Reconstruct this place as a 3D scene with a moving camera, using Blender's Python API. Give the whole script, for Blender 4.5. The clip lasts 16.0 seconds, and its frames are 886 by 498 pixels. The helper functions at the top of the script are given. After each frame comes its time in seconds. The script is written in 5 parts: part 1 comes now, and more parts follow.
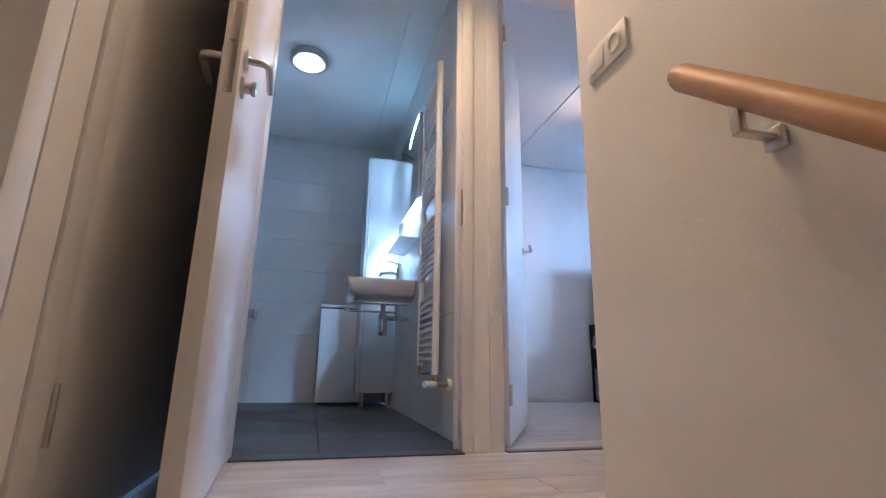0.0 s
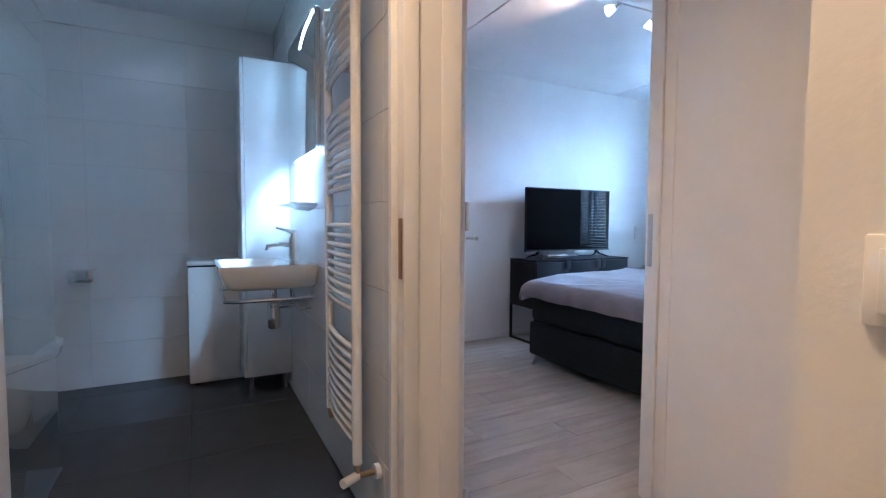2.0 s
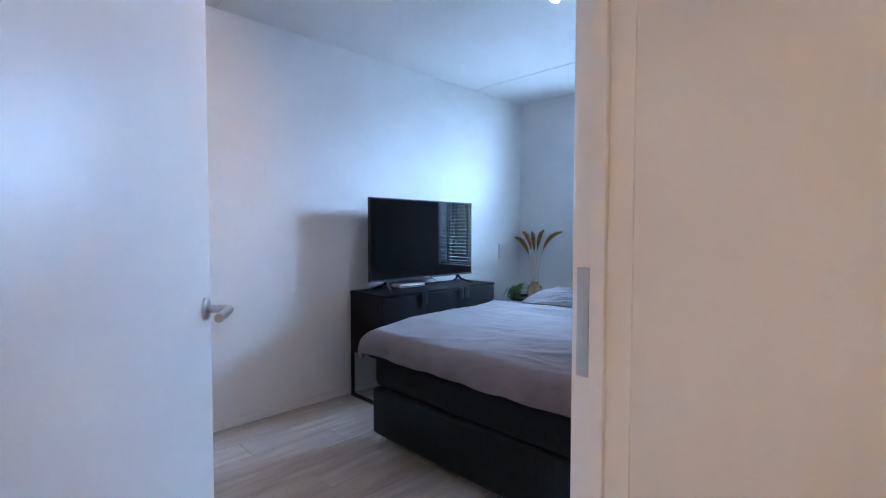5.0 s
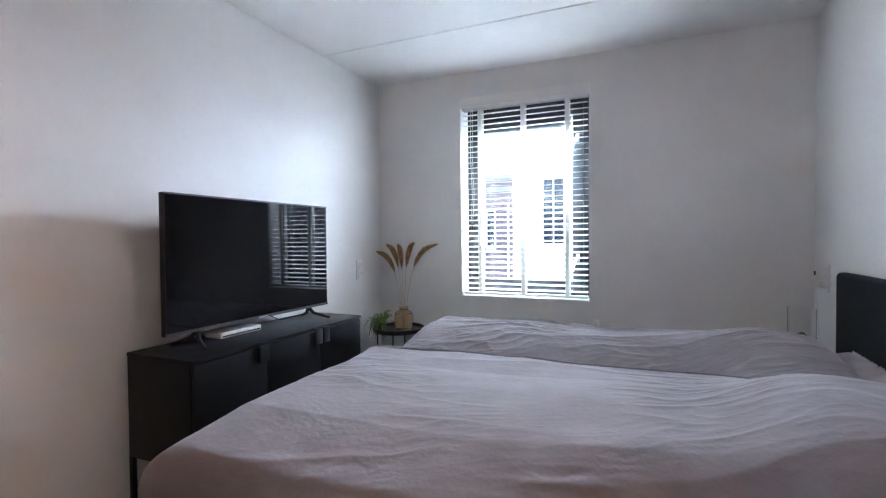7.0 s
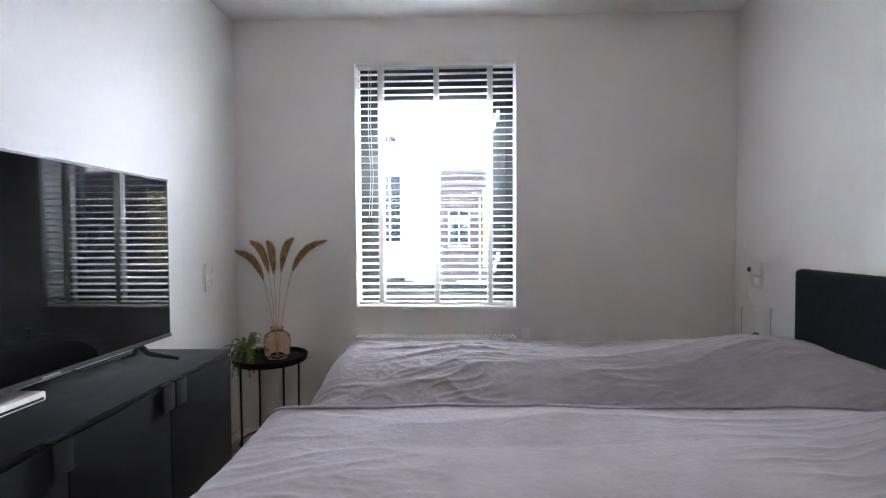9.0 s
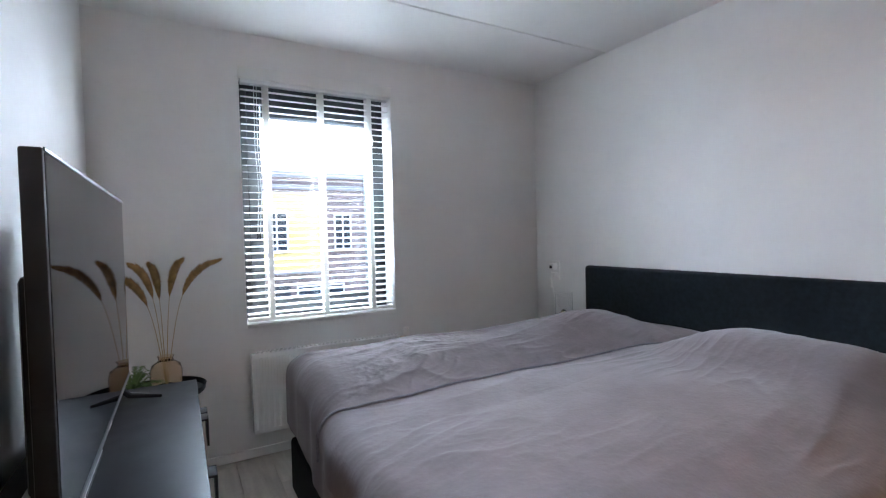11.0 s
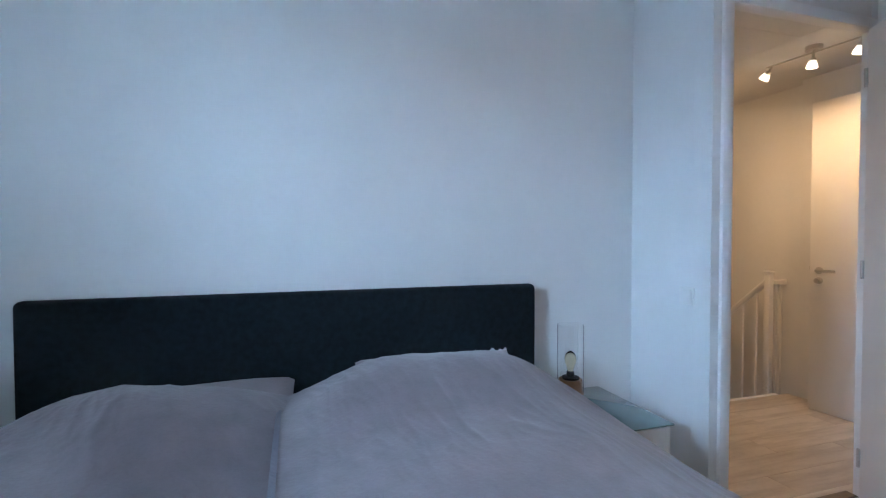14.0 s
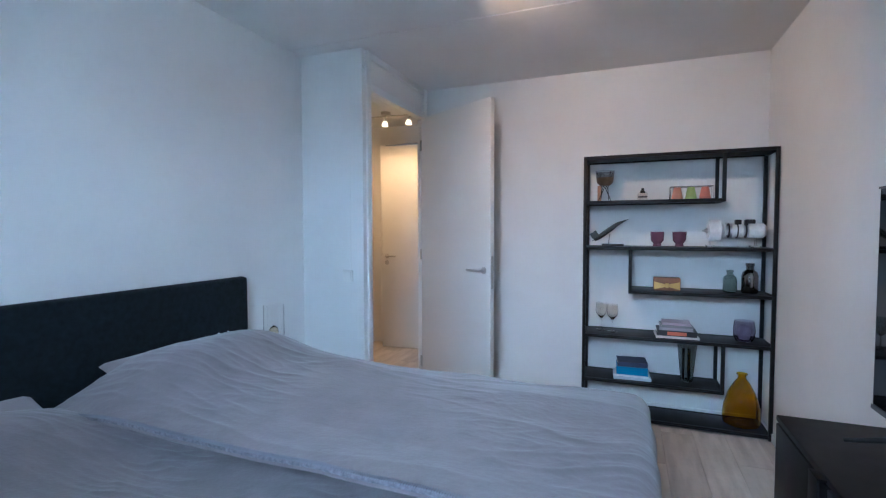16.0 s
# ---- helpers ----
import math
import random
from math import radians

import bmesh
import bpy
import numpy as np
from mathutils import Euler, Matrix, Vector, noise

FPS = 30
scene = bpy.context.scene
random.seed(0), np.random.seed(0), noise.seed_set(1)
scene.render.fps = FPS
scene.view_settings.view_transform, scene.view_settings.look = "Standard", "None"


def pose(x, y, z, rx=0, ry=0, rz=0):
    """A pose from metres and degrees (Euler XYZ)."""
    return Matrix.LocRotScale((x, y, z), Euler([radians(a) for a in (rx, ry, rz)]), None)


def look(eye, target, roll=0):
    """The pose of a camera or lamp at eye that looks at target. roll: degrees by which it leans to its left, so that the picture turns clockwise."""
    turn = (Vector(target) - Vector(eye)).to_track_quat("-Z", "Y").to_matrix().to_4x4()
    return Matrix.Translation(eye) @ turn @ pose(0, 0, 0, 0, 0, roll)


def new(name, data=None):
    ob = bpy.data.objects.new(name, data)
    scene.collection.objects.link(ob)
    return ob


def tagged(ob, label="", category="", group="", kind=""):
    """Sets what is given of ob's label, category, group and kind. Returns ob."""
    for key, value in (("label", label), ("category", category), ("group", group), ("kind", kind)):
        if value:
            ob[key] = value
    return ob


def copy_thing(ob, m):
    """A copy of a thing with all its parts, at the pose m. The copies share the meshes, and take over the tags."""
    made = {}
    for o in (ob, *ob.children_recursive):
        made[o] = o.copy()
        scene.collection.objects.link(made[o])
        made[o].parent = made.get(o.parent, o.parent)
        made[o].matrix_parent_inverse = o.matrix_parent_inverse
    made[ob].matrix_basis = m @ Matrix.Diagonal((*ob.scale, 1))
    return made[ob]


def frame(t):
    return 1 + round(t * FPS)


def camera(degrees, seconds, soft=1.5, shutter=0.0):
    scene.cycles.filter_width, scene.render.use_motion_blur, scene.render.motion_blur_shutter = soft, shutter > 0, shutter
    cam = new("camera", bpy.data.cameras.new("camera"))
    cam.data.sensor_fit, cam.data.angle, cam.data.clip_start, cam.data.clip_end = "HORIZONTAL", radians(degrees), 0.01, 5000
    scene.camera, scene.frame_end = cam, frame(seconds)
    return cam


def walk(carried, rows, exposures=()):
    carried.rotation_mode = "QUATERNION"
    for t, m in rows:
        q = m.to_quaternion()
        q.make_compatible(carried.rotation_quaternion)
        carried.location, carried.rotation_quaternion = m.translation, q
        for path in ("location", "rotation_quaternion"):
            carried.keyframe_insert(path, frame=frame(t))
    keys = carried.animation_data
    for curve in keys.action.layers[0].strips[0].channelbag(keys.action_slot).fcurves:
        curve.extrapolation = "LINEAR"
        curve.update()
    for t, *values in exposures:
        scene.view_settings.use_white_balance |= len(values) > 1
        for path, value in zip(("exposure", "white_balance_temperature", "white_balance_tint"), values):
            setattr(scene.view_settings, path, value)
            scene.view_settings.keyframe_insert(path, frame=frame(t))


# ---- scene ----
cam = camera(86.9, 16.0, soft=1.2)

PATH = [
    (0, (-0.601, -2.005, 0.341), (-0.101, -0.13, 0.826), 0.9),
    (0.5, (-0.499, -1.825, 0.572), (-0.335, 0.168, 0.617), -0.0),
    (0.6, (-0.462, -1.797, 0.613), (-0.345, 0.199, 0.582), 0.2),
    (1, (-0.442, -1.652, 0.794), (-0.344, 0.342, 0.665), -0.1),
    (1.1, (-0.451, -1.602, 0.835), (-0.344, 0.391, 0.697), 0.3),
    (1.5, (-0.457, -1.456, 1.007), (-0.08, 0.504, 0.877), -0.0),
    (2, (-0.506, -1.277, 1.128), (0.427, 0.489, 1.019), 0.3),
    (2.5, (-0.643, -1.101, 1.231), (0.635, 0.434, 1.136), 0.2),
    (3, (-0.69, -1.069, 1.255), (0.645, 0.418, 1.163), 0.1),
    (3.5, (-0.595, -1.061, 1.202), (0.75, 0.417, 1.116), 0.0),
    (4, (-0.265, -0.949, 1.197), (1.077, 0.531, 1.11), -0.0),
    (6.3, (0.803, 0.28, 1.302), (2.48, 1.368, 1.249), -0.1),
    (6.5, (0.885, 0.362, 1.3), (2.614, 1.365, 1.251), -0.2),
    (7, (0.944, 0.434, 1.27), (2.777, 1.233, 1.227), -0.5),
    (7.5, (0.918, 0.439, 1.278), (2.779, 1.169, 1.237), -0.5),
    (8, (0.961, 0.442, 1.298), (2.837, 1.136, 1.254), -0.4),
    (8.5, (1.25, 0.657, 1.293), (3.176, 1.193, 1.247), -0.2),
    (9, (1.569, 1.149, 1.253), (3.567, 1.225, 1.197), -0.3),
    (9.2, (1.638, 1.364, 1.247), (3.632, 1.218, 1.201), -0.4),
    (11.3, (1.361, 2.141, 1.338), (3.082, 1.124, 1.272), -0.9),
    (11.5, (1.383, 2.138, 1.335), (3.086, 1.092, 1.265), -0.5),
    (12, (1.495, 2.05, 1.345), (3.07, 0.82, 1.256), -0.7),
    (12.5, (1.811, 1.838, 1.354), (3.12, 0.33, 1.248), -1.0),
    (13, (2.19, 1.66, 1.306), (2.872, -0.22, 1.242), 0.4),
    (13.5, (2.485, 1.538, 1.298), (2.517, -0.461, 1.254), -0.1),
    (14, (2.894, 1.558, 1.312), (2.292, -0.348, 1.262), -0.1),
    (14.5, (3.321, 1.583, 1.342), (2.262, -0.11, 1.246), 0.2),
    (15, (3.639, 1.519, 1.308), (2.118, 0.223, 1.215), 0.1),
    (15.5, (3.846, 1.617, 1.343), (2.055, 0.732, 1.252), -0.0),
    (16, (3.945, 1.66, 1.366), (2.085, 0.926, 1.281), -0.1),
]

# the camera's balance: stops, kelvin, tint
walk(cam, [(t, look(eye, target, roll)) for t, eye, target, roll in PATH],
     exposures=[(0, 3.3, 4150, 9), (1.0, 3.25, 4200, 8), (1.8, 3.2, 4250, 8), (3.8, 3.14, 4280, 8), (6.4, 2.95, 5000, 10), (7.2, 3.05, 5850, 16), (9.2, 3.0, 6150, 18),
                (12.4, 2.75, 5550, 12), (13.0, 2.75, 5400, 11), (13.6, 2.75, 4750, 6), (16.0, 2.6, 4700, 5)])

# ---- world, sun and lamps ----
world = bpy.data.worlds.new("world")
scene.world = world
world.use_nodes = True
wt = world.node_tree
sky = wt.nodes.new("ShaderNodeTexSky")
sky.sky_type = "NISHITA"
sky.sun_disc = False
sky.dust_density = 3.0
wt.links.new(sky.outputs[0], wt.nodes["Background"].inputs[0])
wt.nodes["Background"].inputs[1].default_value = 0.15


def lamp(name, kind, m, power, colour, **kw):
    d = bpy.data.lights.new(name, kind)
    d.energy, d.color = power, colour
    for k, v in kw.items():
        if k == "size":
            d.size = v
        elif k == "size_y":
            d.shape, d.size_y = "RECTANGLE", v
        elif k == "radius":
            d.shadow_soft_size = v
        elif k == "spot":
            d.spot_size, d.spot_blend = radians(v), 0.6
        elif k == "angle":
            d.angle = radians(v)
    ob = new(name, d)
    ob.matrix_world = m
    return ob


SUN_WAY = Vector((0.30, -0.72, 0.62))
sky.sun_elevation = math.asin(0.62)
sky.sun_rotation = math.atan2(0.30, -0.72)
lamp("sun", "SUN", look((0, 0, 30), Vector((0, 0, 30)) - SUN_WAY), 2.0, (1, 0.94, 0.86), angle=0.5)

# added area lamp outside the bedroom window, standing in for sky light
lamp("window_sky_fill", "AREA", look((5.15, 1.303, 2.55), (3.00, 1.303, 0.90)), 132.0, (0.79, 0.92, 1.0), size=1.9, size_y=1.1)

# ---- materials ----
MATS = {}


def mat(name, colour, rough=0.5, metal=0.0, vary=0.06, scale=6.0, bump=0.0, bump_scale=80.0, alpha=None, sheen=0.0,
        spec=0.5, piece=0.0, grain=None, trans=0.0, ior=1.45, emit=None, coat=0.0, rvary=0.06, glow_through=0.0):
    """A surface: colour varied by noise at two scales, fine relief; grain: (colour2, stretch xyz) for wood."""
    if name in MATS:
        return MATS[name]
    m = bpy.data.materials.new(name)
    MATS[name] = m
    m.use_nodes = True
    nt = m.node_tree
    N, L = nt.nodes, nt.links
    b = N["Principled BSDF"]
    b.inputs["Base Color"].default_value = (*colour, 1)
    b.inputs["Roughness"].default_value = rough
    b.inputs["Metallic"].default_value = metal
    b.inputs["Specular IOR Level"].default_value = spec
    b.inputs["IOR"].default_value = ior
    b.inputs["Transmission Weight"].default_value = trans
    b.inputs["Sheen Weight"].default_value = sheen
    b.inputs["Coat Weight"].default_value = coat
    if emit:
        b.inputs["Emission Color"].default_value = (*emit[0], 1)
        b.inputs["Emission Strength"].default_value = emit[1]
    co = N.new("ShaderNodeTexCoord")
    src = co.outputs["Object"]

    def noise_tex(s, detail=5.0, vec=None, stretch=None):
        t = N.new("ShaderNodeTexNoise")
        t.inputs["Scale"].default_value, t.inputs["Detail"].default_value = s, detail
        v = vec or src
        if stretch:
            mp = N.new("ShaderNodeMapping")
            mp.inputs["Scale"].default_value = stretch
            L.new(v, mp.inputs[0])
            v = mp.outputs[0]
        L.new(v, t.inputs["Vector"])
        return t.outputs["Fac"]

    def mixed(a, bb, fac, mode="MIX"):
        x = N.new("ShaderNodeMix")
        x.data_type, x.blend_type = "RGBA", mode
        for sock, val in ((6, a), (7, bb)):
            if isinstance(val, tuple):
                x.inputs[sock].default_value = (*val, 1)
            else:
                L.new(val, x.inputs[sock])
        if isinstance(fac, float):
            x.inputs[0].default_value = fac
        else:
            L.new(fac, x.inputs[0])
        return x.outputs[2]

    def ramp(v, lo, hi):
        r = N.new("ShaderNodeMapRange")
        r.inputs[1].default_value, r.inputs[2].default_value = lo, hi
        L.new(v, r.inputs[0])
        return r.outputs[0]

    if vary > 0 or grain or piece:
        v = src
        if piece:
            info = N.new("ShaderNodeObjectInfo")
            add = N.new("ShaderNodeVectorMath")
            add.operation = "ADD"
            mul = N.new("ShaderNodeVectorMath")
            mul.operation = "SCALE"
            mul.inputs[0].default_value = (17, 31, 11)
            L.new(info.outputs["Random"], mul.inputs["Scale"])
            L.new(src, add.inputs[0])
            L.new(mul.outputs[0], add.inputs[1])
            v = add.outputs[0]
        dark = tuple(c * (1 - vary) for c in colour)
        light = tuple(min(1, c * (1 + vary)) for c in colour)
        col = mixed(dark, light, ramp(noise_tex(scale, 6, v), 0.3, 0.7))
        if grain:
            col2, stretch = grain
            g = noise_tex(3.0, 8, v, stretch)
            col = mixed(col, col2, ramp(g, 0.42, 0.72))
        fine = noise_tex(scale * 14, 3, v)
        col = mixed(col, mixed(col, (0.0, 0.0, 0.0), vary * 0.8), ramp(fine, 0.5, 0.8))
        if piece:
            hs = N.new("ShaderNodeHueSaturation")
            rr = N.new("ShaderNodeMapRange")
            rr.inputs[3].default_value, rr.inputs[4].default_value = 1 - piece, 1 + piece
            L.new(info.outputs["Random"], rr.inputs[0])
            L.new(rr.outputs[0], hs.inputs["Value"])
            L.new(col, hs.inputs["Color"])
            col = hs.outputs[0]
        L.new(col, b.inputs["Base Color"])
    if rvary and not trans:
        r = N.new("ShaderNodeMapRange")
        r.inputs[3].default_value, r.inputs[4].default_value = max(0.02, rough - rvary), min(1, rough + rvary)
        L.new(noise_tex(scale * 2.3, 4), r.inputs[0])
        L.new(r.outputs[0], b.inputs["Roughness"])
    if glow_through:
        tl, mx = N.new("ShaderNodeBsdfTranslucent"), N.new("ShaderNodeMixShader")
        tl.inputs[0].default_value = (*colour, 1)
        mx.inputs[0].default_value = glow_through
        L.new(b.outputs[0], mx.inputs[1])
        L.new(tl.outputs[0], mx.inputs[2])
        L.new(mx.outputs[0], N["Material Output"].inputs["Surface"])
    if bump:
        bp = N.new("ShaderNodeBump")
        bp.inputs["Strength"].default_value, bp.inputs["Distance"].default_value = bump, 0.002
        L.new(noise_tex(bump_scale, 4), bp.inputs["Height"])
        L.new(bp.outputs[0], b.inputs["Normal"])
    return m


PLASTER = mat("white_plaster", (0.78, 0.775, 0.76), 0.85, vary=0.025, scale=2.2, bump=0.28, bump_scale=95)
CEILING = mat("ceiling_plaster", (0.78, 0.77, 0.755), 0.9, vary=0.03, scale=2.0, bump=0.5, bump_scale=120)
PAINT = mat("white_gloss_paint", (0.80, 0.795, 0.78), 0.35, vary=0.015, scale=3, bump=0.05, bump_scale=40)
DOORPAINT = mat("white_door_paint", (0.78, 0.765, 0.735), 0.38, vary=0.02, scale=2.5, bump=0.12, bump_scale=220)
PLANK = mat("light_oak_laminate", (0.55, 0.50, 0.44), 0.42, vary=0.11, scale=3, piece=0.09, grain=((0.40, 0.355, 0.31), (0.8, 6.0, 1.0)), bump=0.06, bump_scale=60)
GROUT = mat("floor_joint", (0.20, 0.175, 0.15), 0.9)
DARKTILE = mat("anthracite_tile", (0.055, 0.053, 0.052), 0.42, vary=0.18, scale=3.5, piece=0.06, bump=0.12, bump_scale=90)
DARKGROUT = mat("dark_grout", (0.05, 0.049, 0.048), 0.7)
WALLTILE = mat("white_gloss_tile", (0.72, 0.72, 0.71), 0.16, vary=0.012, scale=2, piece=0.012, bump=0.02, bump_scale=18)
WGROUT = mat("white_grout", (0.66, 0.66, 0.65), 0.9)
CHROME = mat("chrome", (0.78, 0.78, 0.78), 0.12, 1.0, vary=0.0)
STEEL = mat("brushed_steel", (0.58, 0.56, 0.53), 0.3, 1.0, vary=0.05, scale=30)
BRASSY = mat("dull_brass", (0.42, 0.30, 0.18), 0.4, 1.0, vary=0.1, scale=40)
WHITEENAMEL = mat("white_enamel", (0.80, 0.80, 0.79), 0.25, vary=0.01)
CERAMIC = mat("white_ceramic", (0.83, 0.83, 0.82), 0.08, vary=0.01, coat=0.5)
WPLASTIC = mat("white_plastic", (0.78, 0.77, 0.74), 0.4, vary=0.02)
BPLASTIC = mat("black_plastic", (0.010, 0.010, 0.011), 0.42, vary=0.1, spec=0.35)
BLACKMETAL = mat("black_powder_coat", (0.008, 0.008, 0.009), 0.5, spec=0.3, vary=0.15, scale=12, bump=0.1, bump_scale=300)
BLACKWOOD = mat("black_stained_sheet", (0.008, 0.008, 0.0095), 0.45, spec=0.2, vary=0.15, scale=6, bump=0.08, bump_scale=120)
SCREEN = mat("television_glass", (0.003, 0.003, 0.004), 0.03, vary=0.0, spec=0.4, rvary=0.0)
FABRIC_DARK = mat("anthracite_fabric", (0.010, 0.014, 0.018), 0.95, vary=0.25, scale=40, bump=0.8, bump_scale=500, sheen=0.03, spec=0.2)
DUVET = mat("mauve_grey_velvet", (0.190, 0.162, 0.172), 0.92, vary=0.11, scale=9, bump=0.5, bump_scale=90, sheen=0.3)
PILLOWC = mat("grey_mauve_cotton", (0.29, 0.255, 0.265), 0.95, vary=0.1, scale=7, bump=0.5, bump_scale=110, sheen=0.3)
LACE = mat("pale_lace", (0.55, 0.54, 0.58), 0.95, vary=0.25, scale=60, bump=0.8, bump_scale=200)
HANDRAIL = mat("varnished_beech", (0.46, 0.26, 0.085), 0.5, vary=0.1, scale=4, grain=((0.33, 0.17, 0.05), (12, 1.2, 1.2)), coat=0.08)
GLASS = mat("clear_glass", (1, 1, 1), 0.0, vary=0, trans=1.0, rvary=0, ior=1.45)
SHOWERGLASS = mat("greenish_glass", (0.93, 0.98, 0.96), 0.0, vary=0, trans=1.0, rvary=0, ior=1.25)
MIRROR = mat("mirror", (0.9, 0.92, 0.91), 0.01, 1.0, vary=0, rvary=0)
ANTHRACITE = mat("anthracite_window_paint", (0.03, 0.033, 0.036), 0.4, vary=0.1, scale=8)
SLAT = mat("white_wood_slat", (0.80, 0.79, 0.76), 0.45, vary=0.02, piece=0.01, glow_through=0.2)
TAPE = mat("white_ladder_tape", (0.75, 0.74, 0.71), 0.9, vary=0.04, scale=80, bump=0.5, bump_scale=600, glow_through=0.5)
BULB_WARM = mat("warm_bulb", (1, 0.9, 0.75), 0.4, vary=0, emit=((1.0, 0.70, 0.36), 0.5))
BULB_WHITE = mat("spot_bulb", (1, 0.95, 0.9), 0.4, vary=0, emit=((1.0, 0.88, 0.75), 0.75))
LED = mat("led_strip", (1, 1, 1), 0.4, vary=0, emit=((0.62, 1.0, 0.96), 0.7))
OPAL = mat("opal_diffuser", (0.9, 0.88, 0.85), 0.5, vary=0, emit=((1.0, 0.84, 0.70), 0.3))

# ---- helpers for shapes ----


def bm_box(bm, x0, x1, y0, y1, z0, z1, bevel=0.0, seg=2):
    r = bmesh.ops.create_cube(bm, size=1)
    vs = r["verts"]
    for v in vs:
        v.co = Vector((x0 + (v.co.x + .5) * (x1 - x0), y0 + (v.co.y + .5) * (y1 - y0), z0 + (v.co.z + .5) * (z1 - z0)))
    if bevel:
        es = list({e for v in vs for e in v.link_edges})
        bmesh.ops.bevel(bm, geom=es, offset=bevel, segments=seg, affect="EDGES", profile=0.5)
    return bm


def box(x0, x1, y0, y1, z0, z1, bevel=0.0, seg=2):
    return bm_box(bmesh.new(), x0, x1, y0, y1, z0, z1, bevel, seg)


def boxes(*rows, bevel=0.0):
    bm = bmesh.new()
    for r in rows:
        bm_box(bm, *r, bevel=bevel)
    return bm


def tube(bm, pts, r, seg=12, caps=True):
    """A round rod along points; r is one radius or one per point."""
    pts = [Vector(p) for p in pts]
    rs = r if isinstance(r, (list, tuple)) else [r] * len(pts)
    rings, ref = [], None
    for i, p in enumerate(pts):
        d = (pts[min(i + 1, len(pts) - 1)] - pts[max(i - 1, 0)]).normalized()
        if ref is None:
            ref = d.orthogonal().normalized()
        ref = (ref - d * ref.dot(d)).normalized()
        s = d.cross(ref)
        rings.append([bm.verts.new(p + rs[i] * (math.cos(2 * math.pi * k / seg) * ref + math.sin(2 * math.pi * k / seg) * s)) for k in range(seg)])
    for a, b in zip(rings, rings[1:]):
        for k in range(seg):
            bm.faces.new((a[k], a[(k + 1) % seg], b[(k + 1) % seg], b[k]))
    if caps:
        bm.faces.new(rings[0][::-1])
        bm.faces.new(rings[-1])
    return bm


def rod(p0, p1, r, seg=12):
    return tube(bmesh.new(), [p0, p1], r, seg)


def lathe(profile, seg=28, cx=0.0, cy=0.0, bm=None):
    """A body turned round z from (radius, height) pairs."""
    bm = bm or bmesh.new()
    rings = []
    for r, z in profile:
        if r < 1e-5:
            rings.append([bm.verts.new((cx, cy, z))])
        else:
            rings.append([bm.verts.new((cx + r * math.cos(2 * math.pi * k / seg), cy + r * math.sin(2 * math.pi * k / seg), z)) for k in range(seg)])
    for a, b in zip(rings, rings[1:]):
        for k in range(seg):
            k2 = (k + 1) % seg
            if len(a) == 1 and len(b) == 1:
                continue
            if len(a) == 1:
                bm.faces.new((a[0], b[k2], b[k]))
            elif len(b) == 1:
                bm.faces.new((a[k], a[k2], b[0]))
            else:
                bm.faces.new((a[k], a[k2], b[k2], b[k]))
    return bm


def as_mesh(name, bm, material, smooth=None):
    bmesh.ops.recalc_face_normals(bm, faces=bm.faces)
    me = bpy.data.meshes.new(name)
    bm.to_mesh(me)
    bm.free()
    me.materials.append(material)
    if smooth is None:
        smooth = 40
    if smooth:
        me.shade_smooth()
        me.set_sharp_from_angle(angle=radians(smooth))
    return me


def part(name, bm, material, parent, label="", smooth=None, m=None):
    ob = new(name, as_mesh(name, bm, material, smooth))
    ob.parent = parent
    if m is not None:
        ob.matrix_basis = m
    return tagged(ob, label)


def whole(name, bm, material, label, category, m=None, kind="", group="", smooth=None):
    """A thing of one mesh."""
    ob = new(name, as_mesh(name, bm, material, smooth))
    if m is not None:
        ob.matrix_basis = m
    return tagged(ob, label, category, group, kind)


def thing(name, label, category, m=None, group="", kind=""):
    ob = new(name)
    ob.empty_display_size = 0.1
    if m is not None:
        ob.matrix_basis = m
    return tagged(ob, label, category, group, kind)


def structure(name, bm, material, label, category=""):
    return whole(name, bm, material, label, category or name.split("_")[0], kind="structure", smooth=20)


# ---- the setting ----
CZ = 2.575          # ceiling
XW = 4.43           # window wall
YT = 2.546          # wall behind the television
YH = -0.495         # headboard wall
XS = 0.135          # shelf wall
DH = 2.315          # door height

# landing, stairwell and bathroom walls
structure("wall_hall_north", boxes((-1.10, -0.945, -0.10, 0.0, 0, CZ), (0.059, 0.134, -0.050, -0.003, 0, CZ)), PLASTER, "white plastered wall round the landing's two doorways", "wall")
structure("wall_pier", boxes((1.155, 1.20, -0.10, -0.002, 0, CZ), (1.105, 1.20, -1.20, -0.1005, 0, CZ)), PLASTER, "white plastered wall between landing and bedroom", "wall")
structure("wall_landing_south", boxes((0.13, 1.105, -1.13, -1.03, -2.75, CZ)), PLASTER, "white plastered wall closing the landing", "wall")
structure("wall_stair", boxes((0.03, 0.13, -4.6, -1.03, -2.75, CZ)), PLASTER, "white plastered stair wall carrying the handrail", "wall")
structure("wall_hall_west", boxes((-1.13, -1.03, -0.10, -0.085, 0, CZ), (-1.13, -1.03, -1.106, -0.0855, DH + 0.05, CZ), (-1.25, -1.03, -1.20, -1.107, -2.75, CZ), (-1.25, -1.15, -4.6, -1.2005, -2.75, CZ)), PLASTER, "white plastered landing wall round a closed door", "wall")
structure("wall_stairwell_south", boxes((-1.25, 0.13, -4.7, -4.6, -2.75, CZ)), PLASTER, "white plastered end wall of the stairwell", "wall")
structure("floor_lower", boxes((-1.25, 0.13, -4.7, -1.0, -2.85, -2.75)), PLANK, "light wood floor at the foot of the stairs", "floor")
